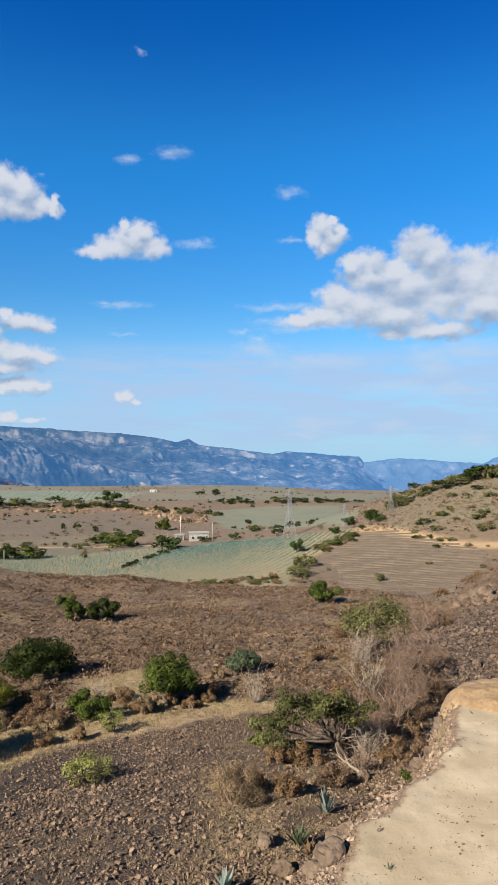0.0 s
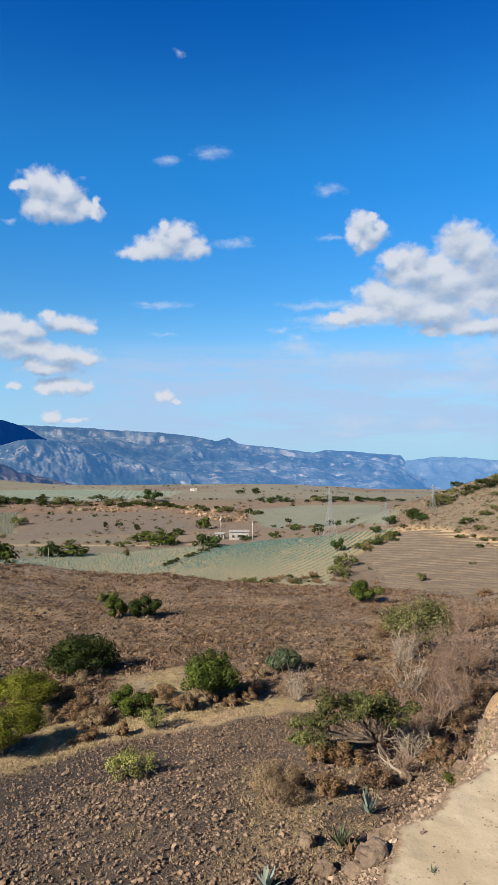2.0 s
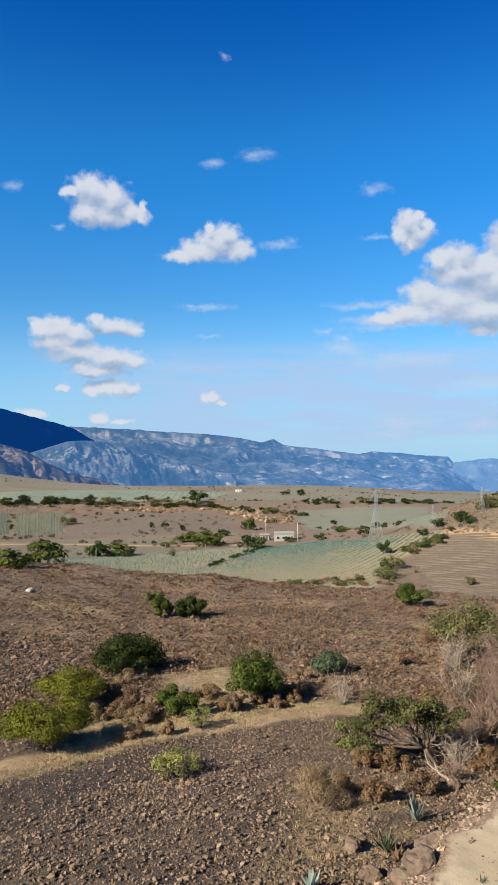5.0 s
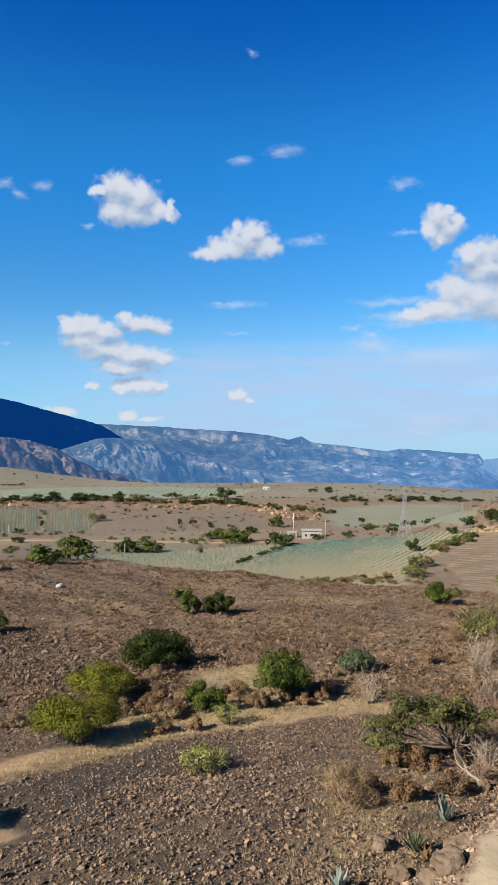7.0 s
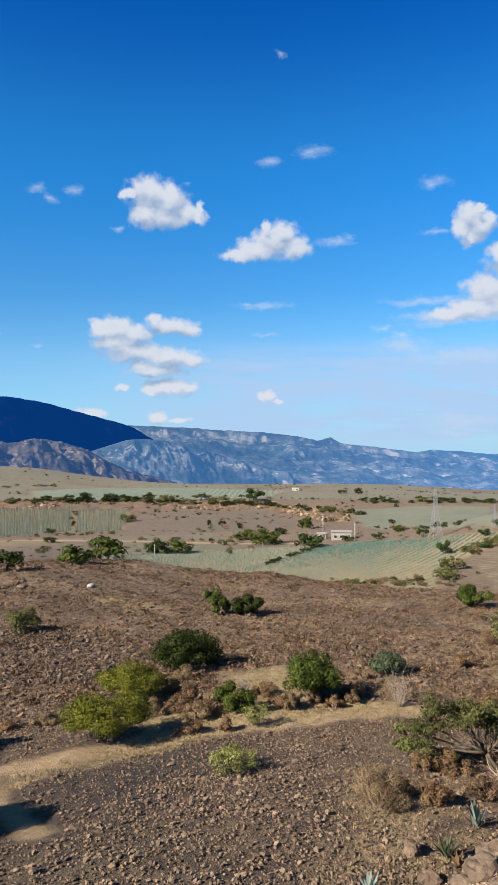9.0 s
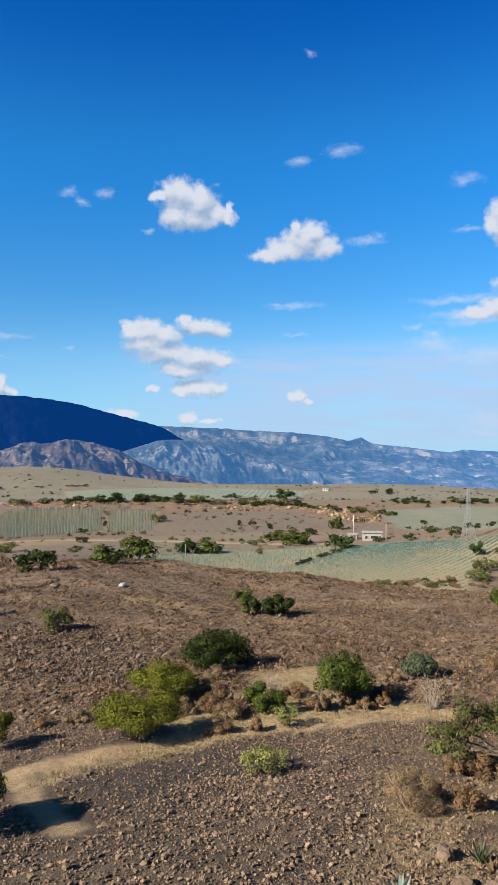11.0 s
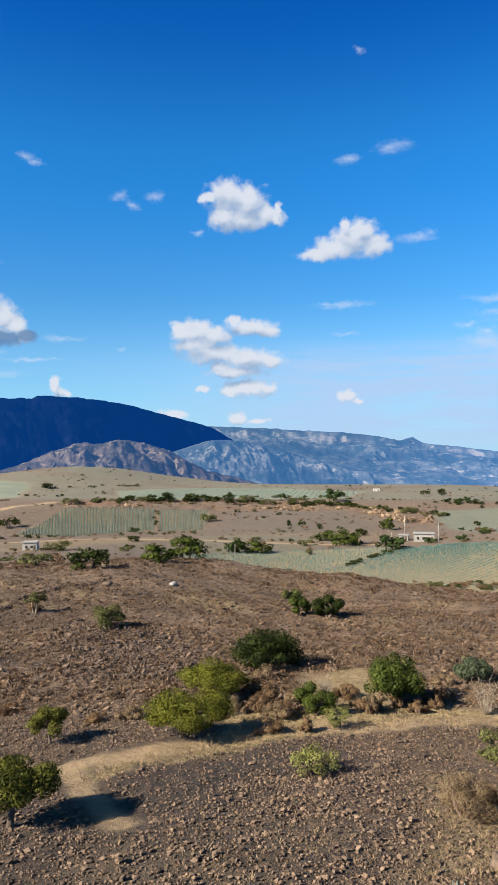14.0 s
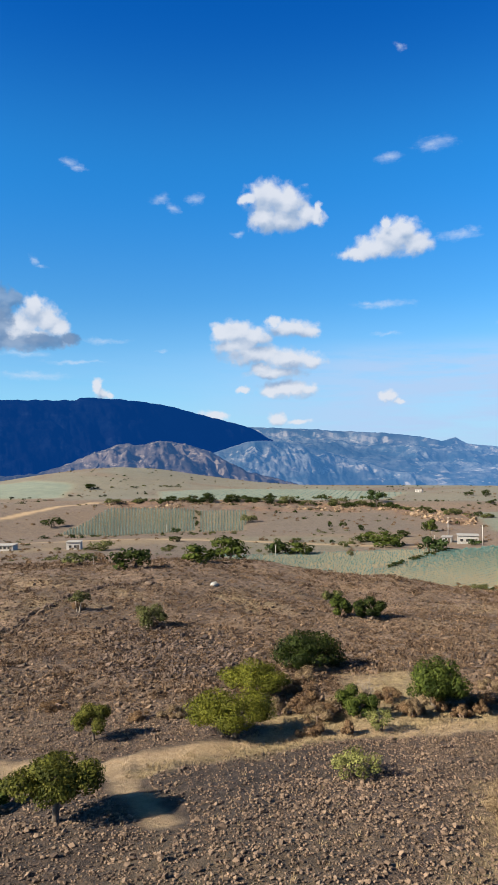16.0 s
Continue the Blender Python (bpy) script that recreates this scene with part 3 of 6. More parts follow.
STRAW_C = [(-14.0, 23.1), (-13.3, 24.2), (-11.9, 27.0), (-11.4, 30.8), (-10.2, 33.2), (-7.2, 36.5), (-2.5, 38.4), (1.4, 39.3), (1.3, 36.7), (-3.9, 33.9), (-7.6, 30.6), (-9.6, 28.1), (-11.5, 25.1), (-13.7, 22.6)]
STRAW_E = [(-1.8, 27.1), (1.3, 29.6), (3.0, 26.3), (2.4, 21.5), (0.8, 17.8), (-2.0, 17.1), (-1.4, 20.5)]
ROCKY = [(-30.1, 45.9), (-35.3, 56.2), (-28.2, 54.8), (-19.7, 49.6), (-16.7, 41.5), (-19.9, 38.7), (-25.0, 39.7)]
LEFT_SLOPE = [(-41.6, 42.1), (-31.6, 45.6), (-17.9, 35.6), (-16.4, 25.6), (-23.0, 23.2)]
SHADOW_LINE = [(-41.7, 44.0), (-42.6, 48.9), (-45.0, 56.4), (-46.7, 64.2), (-44.5, 69.9), (-42.5, 75.4)]
SHADY_STONE = [(15.9, 61.5), (21.7, 74.9), (25.8, 72.9), (15.4, 43.4), (11.7, 41.6), (12.4, 48.6)]
STRAW_D = [(-11.4, 44.6), (-7.2, 46.3), (-5.0, 43.6), (-3.7, 38.0), (-7.2, 36.6), (-9.5, 38.5)]
STRAW_B = [(12.0, 94.0), (15.1, 89.6), (8.7, 54.4), (6.3, 52.6), (6.0, 62.4)]
TRACK = [(-22.3, 22.2), (-19.5, 22.9), (-18.3, 23.5), (-16.0, 22.9), (-15.2, 23.1), (-14.6, 24.2), (-13.3, 25.8), (-12.0, 27.5), (-11.0, 28.9), (-9.4, 30.4), (-5.6, 32.9), (-3.9, 34.2), (-1.2, 36.2), (0.9, 37.0), (2.5, 38.2)]
TRACK_B = [(-15.1, 23.0), (-13.8, 22.3), (-12.8, 21.1), (-11.0, 19.8), (-10.3, 19.0)]
FAR_TRACK = [(-320.1, 368.8), (-319.6, 434.6), (-312.3, 468.2)]
HOUSE_TRACK = [(-233.7, 269.1), (-179.0, 302.4), (-110.9, 295.7), (-40.4, 291.0)]
HILL_TRACK = [(39.3, 245.0), (51.2, 227.9), (62.1, 209.0), (74.6, 201.8)]


def make_ground():
    side = np.concatenate([np.arange(-24, 46, 0.17), np.arange(46, 336, 4.0)])
    out = np.concatenate([[0.01, 1, 2, 4, 6], np.exp(np.linspace(math.log(7.5), math.log(1250), 390)), np.exp(np.linspace(math.log(1300), math.log(5150), 30))])
    a, r = np.meshgrid(np.radians(side), out, indexing="ij")
    x, y = -np.sin(a) * r, np.cos(a) * r
    z = ground_z(x, y)
    n, m = x.shape
    wx, wy = x + 0.5 * fbm(x, y, 2.2, 3, 21) * step01(10, 30, r) + 3 * fbm(x, y, 25.0, 3, 22) * step01(150, 300, r), y + 0.6 * fbm(x, y, 2.2, 3, 23) * step01(10, 30, r) + 3 * fbm(x, y, 25.0, 3, 24) * step01(150, 300, r)
    # furrows of the ploughed field, across the slope
    furrow = inside(FIELD_PLOUGH, wx, wy, 3.0)
    z = z + furrow * 0.14 * np.sin((y * 0.96 + x * 0.28) * 2 * math.pi / 3.4)
    # steps where the scarp has broken away
    broken = inside(SCARP, wx, wy, 8.0)
    z = z + broken * 2.4 * np.round(2 * fbm(x, y, 14.0, 3, 31)) / 2
    verts = np.stack([x, y, z], -1).reshape(-1, 3)
    i, j = np.meshgrid(np.arange(n), np.arange(m - 1), indexing="ij")
    i2 = (i + 1) % n
    quads = np.stack([i * m + j, i2 * m + j, i2 * m + j + 1, i * m + j + 1], -1).reshape(-1, 4)[:, ::-1]
    me = bpy.data.meshes.new("ground")
    me.vertices.add(len(verts))
    me.vertices.foreach_set("co", verts.ravel())
    me.loops.add(quads.size)
    me.loops.foreach_set("vertex_index", quads.ravel().astype(np.int32))
    me.polygons.add(len(quads))
    me.polygons.foreach_set("loop_start", np.arange(0, quads.size, 4, dtype=np.int32))
    me.update(calc_edges=True)
    me.shade_smooth()
    near = 1 - step01(70, 115, r)
    track = np.maximum.reduce([along(TRACK, wx, wy, 0.7, 0.35), 0.9 * along(TRACK_B, wx, wy, 0.5, 0.35), along(FAR_TRACK, wx, wy, 3.5, 2), along(HOUSE_TRACK, wx, wy, 2.5, 2), along(HILL_TRACK, wx, wy, 3.0, 2)])
    straw = np.maximum(inside(STRAW, wx, wy, 1.5), 0.6 * inside(STRAW_B, wx, wy, 4.0)) * step01(-0.35, 0.25, fbm(x, y, 3.0, 4, 41))
    straw = np.maximum.reduce([straw, inside(STRAW_C, wx, wy, 0.6) * step01(-0.6, 0.0, fbm(x, y, 2.0, 4, 47)), 0.55 * inside(STRAW_E, wx, wy, 1.2) * step01(-0.5, 0.3, fbm(x, y, 1.6, 4, 50)), 0.9 * inside(STRAW_D, wx, wy, 1.2) * step01(-0.4, 0.2, fbm(x, y, 2.5, 4, 48))])
    straw = np.maximum(straw, 0.75 * bell(terrace_edge(x, y), -0.5, 0.9) * step01(-0.5, 0.2, fbm(x, y, 1.4, 3, 52)))
    straw = np.maximum(straw, step01(0.05, 0.6, fbm(x, y, 6.0, 4, 42)) * (0.12 + 0.28 * step01(34, 46, r)) * near)
    straw = np.maximum(straw, 0.5 * step01(3, 9, np.degrees(np.arctan2(-x, y))) * step01(285, 305, r) * step01(372, 340, r) * step01(-0.5, 0.2, fbm(x * 0.4, y, 16.0, 3, 54)))
    field = np.maximum.reduce([inside(FIELD_MAIN, wx, wy, 2.0), inside(FIELD_LOW, wx, wy, 2.0), 0.8 * inside(FIELD_ROWS, wx, wy, 3), 0.7 * inside(FIELD_ROWS_B, wx, wy, 3), inside(PLATEAU_A, wx, wy, 8), inside(PLATEAU_B, wx, wy, 6)])
    lush = np.maximum.reduce([0.75 * step01(-9, -13, np.degrees(np.arctan2(-x, y))) * step01(225, 245, r) * step01(420, 330, r) * step01(-0.4, 0.3, fbm(x, y, 18.0, 4, 49)), 0.8 * inside(FIELD_BACK, wx, wy, 4.0), 0.8 * inside(MEADOW, wx, wy, 4.0)])
    far = step01(160, 230, r)
    pale_plateau = np.maximum.reduce([inside(PLATEAU_A, wx, wy, 8), inside(PLATEAU_B, wx, wy, 6), inside(FIELD_BACK, wx, wy, 4.0) * 0.55, 0.4 * step01(575, 640, r) * step01(-0.45, 0.0, fbm(x, y, 110.0, 3, 53))])
    pink = np.maximum(inside(RED_FLAT, wx, wy, 10.0), far * (0.45 + 0.5 * step01(-0.2, 0.4, fbm(x, y, 90.0, 4, 43))))
    stony = near * (1 - step01(34, 46, r)) * (0.82 + 0.18 * step01(-0.3, 0.3, fbm(x, y, 8.0, 3, 44)))
    stony = np.maximum(stony, near * step01(0.0, 0.35, fbm(x, y, 11.0, 3, 45)) * 0.45)
    stony = stony * (1 - 0.75 * bell(terrace_edge(x, y), -1.0, 1.7))
    zero = np.zeros_like(x)
    dark_cover = np.maximum(inside(DARK_PATCH, wx, wy, 1.5), 0.85 * inside(SHADY_STONE, wx, wy, 2.5))
    # the narrow strip along the row of stones is a shadow painted on the ground
    dark_cover = np.maximum.reduce([dark_cover, 0.42 * inside(LEFT_SLOPE, wx, wy, 5.0), 0.3 * step01(16, 27, np.degrees(np.arctan2(-x, y))) * step01(125, 170, r) * step01(560, 500, r), 0.5 * inside(ROCKY, wx, wy, 5.0), 0.7 * along(SHADOW_LINE, wx, wy, 0.8, 0.8)])
    dark_cover = np.maximum.reduce([dark_cover, 0.6 * near * step01(36, 50, r) * step01(0.0, 0.35, fbm(x * 0.5, y * 1.4, 5.0, 4, 55)), 0.75 * step01(10, 20, np.degrees(np.arctan2(-x, y))) * step01(32, 26, r)])
    for name, channels in (("cover_a", (track, straw, furrow, field)), ("cover_c", (dark_cover, pale_plateau, zero, zero)), ("cover_b", (broken * step01(-0.3, 0.2, fbm(x, y, 12.0, 3, 46)), stony, pink * (1 - field), lush))):
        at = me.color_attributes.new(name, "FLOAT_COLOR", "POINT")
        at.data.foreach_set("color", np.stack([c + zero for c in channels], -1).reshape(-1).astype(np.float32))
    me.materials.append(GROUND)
    return tagged(new("ground", me), "dry brown stony farmland with scrub and field plots", "ground", "", "structure")


make_ground()


def make_terrace():
    """The pale levelled dirt beside the viewpoint, a few centimetres over the ground sheet."""
    xs, ys = np.arange(-2, 16.01, 0.12), np.arange(9, 28.01, 0.12)
    x, y = np.meshgrid(xs, ys, indexing="ij")
    keep = terrace_edge(x, y) > -0.55
    z = ground_z(x, y) - 0.10 + 0.17 * step01(-0.5, 0.3, terrace_edge(x, y))
    z = z + 0.02 * fbm(x, y, 0.6, 3, 51)
    n, m = x.shape
    verts = np.stack([x, y, z], -1).reshape(-1, 3).tolist()
    faces = [(i * m + j, (i + 1) * m + j, (i + 1) * m + j + 1, i * m + j + 1) for i in range(n - 1) for j in range(m - 1)
             if keep[i, j] and keep[i + 1, j] and keep[i, j + 1] and keep[i + 1, j + 1]]
    used = sorted({v for f in faces for v in f})
    back = {v: k for k, v in enumerate(used)}
    ob = link_mesh("dirt_road", [tuple(verts[v]) for v in used], [tuple(back[v] for v in f) for f in faces], DIRT, None, "", True)
    worn = step01(0.75, -0.15, terrace_edge(x, y)).reshape(-1)
    at = ob.data.attributes.new("crumble", "FLOAT", "POINT")
    at.data.foreach_set("value", worn[used].astype(np.float32))
    return tagged(ob, "pale sandy dirt road shoulder strewn with small stones", "road", "", "structure")


make_terrace()

# ---- distance: ranges across the canyon ----


def mountain(name, label, az0, az1, ridge, near_r, far_r, depth, foot, cliff, mat, seed, columns=420, rows=90, rough=1.0, grain=1.0):
    """A range: ridge gives (degrees left, degrees up) of its skyline; its crest runs from far_r at az0 to near_r at az1."""
    az = np.linspace(az0, az1, columns)
    ridge = sorted(ridge)
    el = np.interp(az, [p[0] for p in ridge], [p[1] for p in ridge])
    s = (az - az0) / (az1 - az0)
    p0 = np.array([-math.sin(radians(az0)), math.cos(radians(az0))]) * far_r
    p1 = np.array([-math.sin(radians(az1)), math.cos(radians(az1))]) * near_r
    # crest on a straight line between its ends
    d = np.stack([-np.sin(np.radians(az)), np.cos(np.radians(az))], -1)
    n = np.array([-(p1 - p0)[1], (p1 - p0)[0]])
    crest_r = (p0 @ n) / (d @ n)
    v = np.concatenate([np.linspace(0, 1, rows), [1.06, 1.2, 1.5]])
    A, V = np.meshgrid(az, v, indexing="ij")
    R = crest_r[:, None] - depth * (1 - V)
    top = EYE + crest_r * np.tan(np.radians(el)) + rough * 6 * fbm(az * 20, az * 0 + seed, 9.0, 4, seed)
    prof = np.where(V < 0.86, 0.83 * (V / 0.86) ** 0.9, 0.83 + 0.17 * step01(0.895, 0.935, V)) if cliff else np.minimum(V, 1) ** 1.15
    prof = np.where(V > 1, 1 - 0.5 * (V - 1), prof)
    X, Y = d[:, 0:1] * R, d[:, 1:2] * R
    base = foot
    w = max(3, columns // 14)
    kern = np.hanning(2 * w + 1)
    low = np.convolve(np.pad(top, w, mode="edge"), kern / kern.sum(), mode="valid")
    blend = step01(0.93, 0.995, V)
    Z = base + (low[:, None] * (1 - blend) + top[:, None] * blend - base) * prof
    env = np.clip(V * 1.5, 0, 1) * np.clip((1.0 - V) * 12, 0, 1)
    if depth > 300:  # spurs, gullies and a broken rim
        push = rough * (150 * fbm(X, Y, 420.0 * grain, 5, seed + 7) + 60 * (np.abs(fbm(X, Y, 150.0 * grain, 4, seed + 8)) - 0.3)) * env
        X, Y = X + d[:, 0:1] * push, Y + d[:, 1:2] * push
    ridged = (0.35 - np.abs(fbm(X, Y, 330.0 * grain, 5, seed + 3))) * 120 + (0.3 - np.abs(fbm(X, Y, 110.0 * grain, 4, seed + 4))) * 46 + fbm(X, Y, 40.0 * grain, 3, seed + 5) * 12
    Z = Z + env * rough * ridged * np.where(V < 0.84, 1.0, 0.5 if cliff else 0.9)
    # nothing on the slope rises over the skyline
    Z = np.where(V < 0.995, np.minimum(Z, EYE + np.hypot(X, Y) * ((top - EYE) / crest_r)[:, None] - 3.0), Z)
    k, m = X.shape
    faces = [(i * m + j, i * m + j + 1, (i + 1) * m + j + 1, (i + 1) * m + j) for i in range(k - 1) for j in range(m - 1)]
    ob = link_mesh(name, np.stack([X, Y, Z], -1).reshape(-1, 3).tolist(), faces, mat, None, "", True)
    return tagged(ob, label, "mountain", "", "structure")


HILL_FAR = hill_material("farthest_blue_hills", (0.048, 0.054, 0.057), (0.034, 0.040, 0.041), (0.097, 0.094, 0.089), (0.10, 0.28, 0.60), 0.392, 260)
HILL_MESA = hill_material("hazed_scrub_mesa", (0.084, 0.084, 0.078), (0.016, 0.024, 0.027), (0.205, 0.178, 0.146), (0.060, 0.200, 0.47), 0.245, 170, 0.75)
# near-black base colours paint the cloud shade lying over this mountain
HILL_SHADE = hill_material("painted_shade_mountain", (0.003, 0.006, 0.010), (0.002, 0.003, 0.005), (0.006, 0.010, 0.015), (0.004, 0.085, 0.41), 0.175, 260)
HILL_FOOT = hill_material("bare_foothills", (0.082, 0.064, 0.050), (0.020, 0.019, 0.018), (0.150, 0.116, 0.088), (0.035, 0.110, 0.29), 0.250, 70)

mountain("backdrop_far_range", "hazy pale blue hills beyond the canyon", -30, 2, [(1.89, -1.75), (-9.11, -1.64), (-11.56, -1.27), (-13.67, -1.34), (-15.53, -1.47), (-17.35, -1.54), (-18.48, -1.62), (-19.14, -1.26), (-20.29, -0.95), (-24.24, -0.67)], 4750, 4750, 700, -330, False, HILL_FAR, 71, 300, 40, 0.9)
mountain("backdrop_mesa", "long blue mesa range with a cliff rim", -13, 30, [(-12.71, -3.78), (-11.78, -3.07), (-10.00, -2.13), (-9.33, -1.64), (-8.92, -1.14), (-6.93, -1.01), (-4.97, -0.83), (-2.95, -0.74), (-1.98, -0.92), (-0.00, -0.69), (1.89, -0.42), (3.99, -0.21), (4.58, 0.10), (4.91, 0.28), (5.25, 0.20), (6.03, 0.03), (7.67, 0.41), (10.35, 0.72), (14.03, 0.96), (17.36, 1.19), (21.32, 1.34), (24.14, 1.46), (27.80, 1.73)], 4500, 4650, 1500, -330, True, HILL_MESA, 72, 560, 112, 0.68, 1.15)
mountain("backdrop_shaded_mountain", "dark blue mountain with shade put into its colour", 17.5, 52, [(17.71, -0.69), (19.77, 0.44), (20.82, 1.10), (21.78, 1.48), (23.21, 1.87), (25.37, 2.44), (27.33, 3.01), (29.28, 3.38), (31.97, 3.71), (34.84, 3.84), (35.19, 3.61), (38.53, 3.60), (40.85, 3.62), (45.62, 3.40), (52.14, 2.98)], 2100, 3700, 900, -320, False, HILL_SHADE, 73, 460, 70, 0.5)
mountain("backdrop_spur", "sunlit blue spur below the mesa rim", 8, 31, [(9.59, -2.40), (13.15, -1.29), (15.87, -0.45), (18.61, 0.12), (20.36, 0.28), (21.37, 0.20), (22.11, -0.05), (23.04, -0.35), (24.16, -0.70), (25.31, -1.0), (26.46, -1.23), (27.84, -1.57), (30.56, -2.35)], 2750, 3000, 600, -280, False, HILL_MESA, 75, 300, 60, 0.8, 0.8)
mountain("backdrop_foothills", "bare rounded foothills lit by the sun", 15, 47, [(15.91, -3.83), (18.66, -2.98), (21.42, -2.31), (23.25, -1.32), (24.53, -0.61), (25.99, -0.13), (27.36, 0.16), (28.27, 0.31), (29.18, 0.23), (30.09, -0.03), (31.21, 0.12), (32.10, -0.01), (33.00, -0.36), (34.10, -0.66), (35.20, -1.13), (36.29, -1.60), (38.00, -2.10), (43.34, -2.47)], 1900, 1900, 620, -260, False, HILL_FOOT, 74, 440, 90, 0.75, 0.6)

# ---- plants ----


def leaf_mesh(blobs, count, size, seed, hollow=0.70, droop=0.2):
    """Many small leaves over a crown of overlapping lumps."""
    rng = np.random.default_rng(seed)
    b = np.array(blobs)
    w = b[:, 3] * b[:, 4] + b[:, 4] * b[:, 5] + b[:, 3] * b[:, 5]
    pick = rng.choice(len(b), count, p=w / w.sum())
    d = rng.normal(size=(count, 3))
    d /= np.linalg.norm(d, axis=1, keepdims=True)
    rad = hollow + (1 - hollow) * rng.random(count) ** 0.6 + rng.normal(size=count) * 0.11
    c = b[pick, :3] + d * b[pick, 3:] * rad[:, None]
    out = d + rng.normal(size=(count, 3)) * 0.24 + np.array([0, 0, 0.22])
    out /= np.linalg.norm(out, axis=1, keepdims=True)
    t = np.cross(out, rng.normal(size=(count, 3)))
    t /= np.linalg.norm(t, axis=1, keepdims=True)
    s = np.cross(out, t)
    ln = size * (0.6 + 0.8 * rng.random(count))[:, None]
    tip = np.array([0, 0, -droop]) * ln
    verts = np.stack([c - t * ln, c + s * ln * 0.5, c + t * ln + tip, c - s * ln * 0.5], 1).reshape(-1, 3)
    k = np.arange(count) * 4
    return verts.tolist(), np.stack([k, k + 1, k + 2, k + 3], 1).tolist()


def crown_lumps(rng, w, h, z0, lumps):
    out = []
    for k in range(int(lumps * 1.5)):
        a, q = rng.uniform(0, 2 * math.pi), math.sqrt(rng.uniform(0.02, 1))
        lift = rng.uniform(0.0, 1.0) * (1 - 0.55 * q * q)
        s = rng.uniform(0.22, 0.38)
        out.append((math.cos(a) * q * w * 0.38, math.sin(a) * q * w * 0.38, z0 + (h - z0) * (0.14 + 0.62 * lift), w * s * 0.5, w * s * 0.5, (h - z0) * s * 0.55))
    return out


def wiggle(rng, a, b, n, amp):
    a, b = Vector(a), Vector(b)
    pts = [a.lerp(b, k / n) + (Vector((rng.uniform(-1, 1), rng.uniform(-1, 1), rng.uniform(-0.6, 0.6))) * amp if 0 < k < n else Vector()) for k in range(n + 1)]
    return pts


def plant(name, x, y, w, h, label, leaf, seed, wood=BARK, leaves=1600, size=0.11, stem=0.25, lumps=9, stems=1, lean=0.15, group="", m=None, shift=(0.0, 0.0), lush=(2.5, 0.62), limbs=9):
    """A tree or shrub: trunk or stems, limbs and a crown of leaves."""
    rng = random.Random(seed)
    top = empty(name, m or pose(x, y, zof(x, y) - 0.03, 0, 0, 0 if shift != (0.0, 0.0) else rng.uniform(0, 360)), label, "tree" if name.endswith("tree") else "shrub", group)
    z0 = h * stem
    lumps_ = [(b[0] + shift[0], b[1] + shift[1], *b[2:]) for b in crown_lumps(rng, w, h, z0, lumps)]
    rad = max(0.02, w * 0.028)
    heads = []
    for k in range(stems):
        verts, faces = [], []
        a = 2 * math.pi * k / stems + rng.uniform(-0.4, 0.4)
        off = 0.0 if stems == 1 else w * 0.05
        foot = Vector((math.cos(a) * off, math.sin(a) * off, -0.12))
        head = Vector((shift[0] * 0.5 + math.cos(a) * off * 3 + rng.uniform(-1, 1) * lean * w * 0.3, math.sin(a) * off * 3 + rng.uniform(-1, 1) * lean * w * 0.3, max(z0, 0.18 * h) + 0.08 * h))
        path = wiggle(rng, foot, head, 4, w * 0.02)
        tube(verts, faces, path, [rad * (1.5 - 0.18 * i) if i else rad * 2.0 for i in range(5)], 7)
        link_mesh("trunk", verts, faces, wood, top, "", True)
        heads.append(head)
    for k, b in enumerate(lumps_[:limbs]):
        verts, faces = [], []
        head = heads[k % len(heads)]
        path = wiggle(rng, head, b[:3], 3, w * 0.03)
        tube(verts, faces, path, [rad * 0.75, rad * 0.55, rad * 0.4, rad * 0.15], 4)
        link_mesh("limb", verts, faces, wood, top, "", True)
    v, f = leaf_mesh(lumps_, int(leaves * lush[0]), size * lush[1], seed)
    link_mesh("crown", v, f, leaf, top)
    return top


def bare_bush(name, x, y, w, h, label, wood, seed, branches=16, twigs=7, thick=0.02, category="shrub", group=""):
    """A leafless bush: branches from the root, each with its twigs."""
    rng = random.Random(seed)
    top = empty(name, pose(x, y, zof(x, y) - 0.03, 0, 0, rng.uniform(0, 360)), label, category, group)
    for k in range(branches):
        verts, faces = [], []
        a, out = rng.uniform(0, 2 * math.pi), rng.uniform(0.15, 0.5) * w
        end = Vector((math.cos(a) * out, math.sin(a) * out, h * rng.uniform(0.55, 1.0) * (1.1 - 0.5 * out / w)))
        path = wiggle(rng, (math.cos(a) * 0.03, math.sin(a) * 0.03, -0.1), end, 5, w * 0.035)
        tube(verts, faces, path, [thick * (1.3 - 0.2 * i) for i in range(6)], 4)
        for q in range(twigs):
            s = path[rng.randint(1, 5)]
            e = s + Vector((rng.uniform(-1, 1), rng.uniform(-1, 1), rng.uniform(-0.2, 1))) * w * rng.uniform(0.1, 0.26)
            tube(verts, faces, wiggle(rng, s, e, 2, w * 0.02), [thick * 0.5, thick * 0.38, thick * 0.15], 3)
        link_mesh("branch", verts, faces, wood, top)
    return top


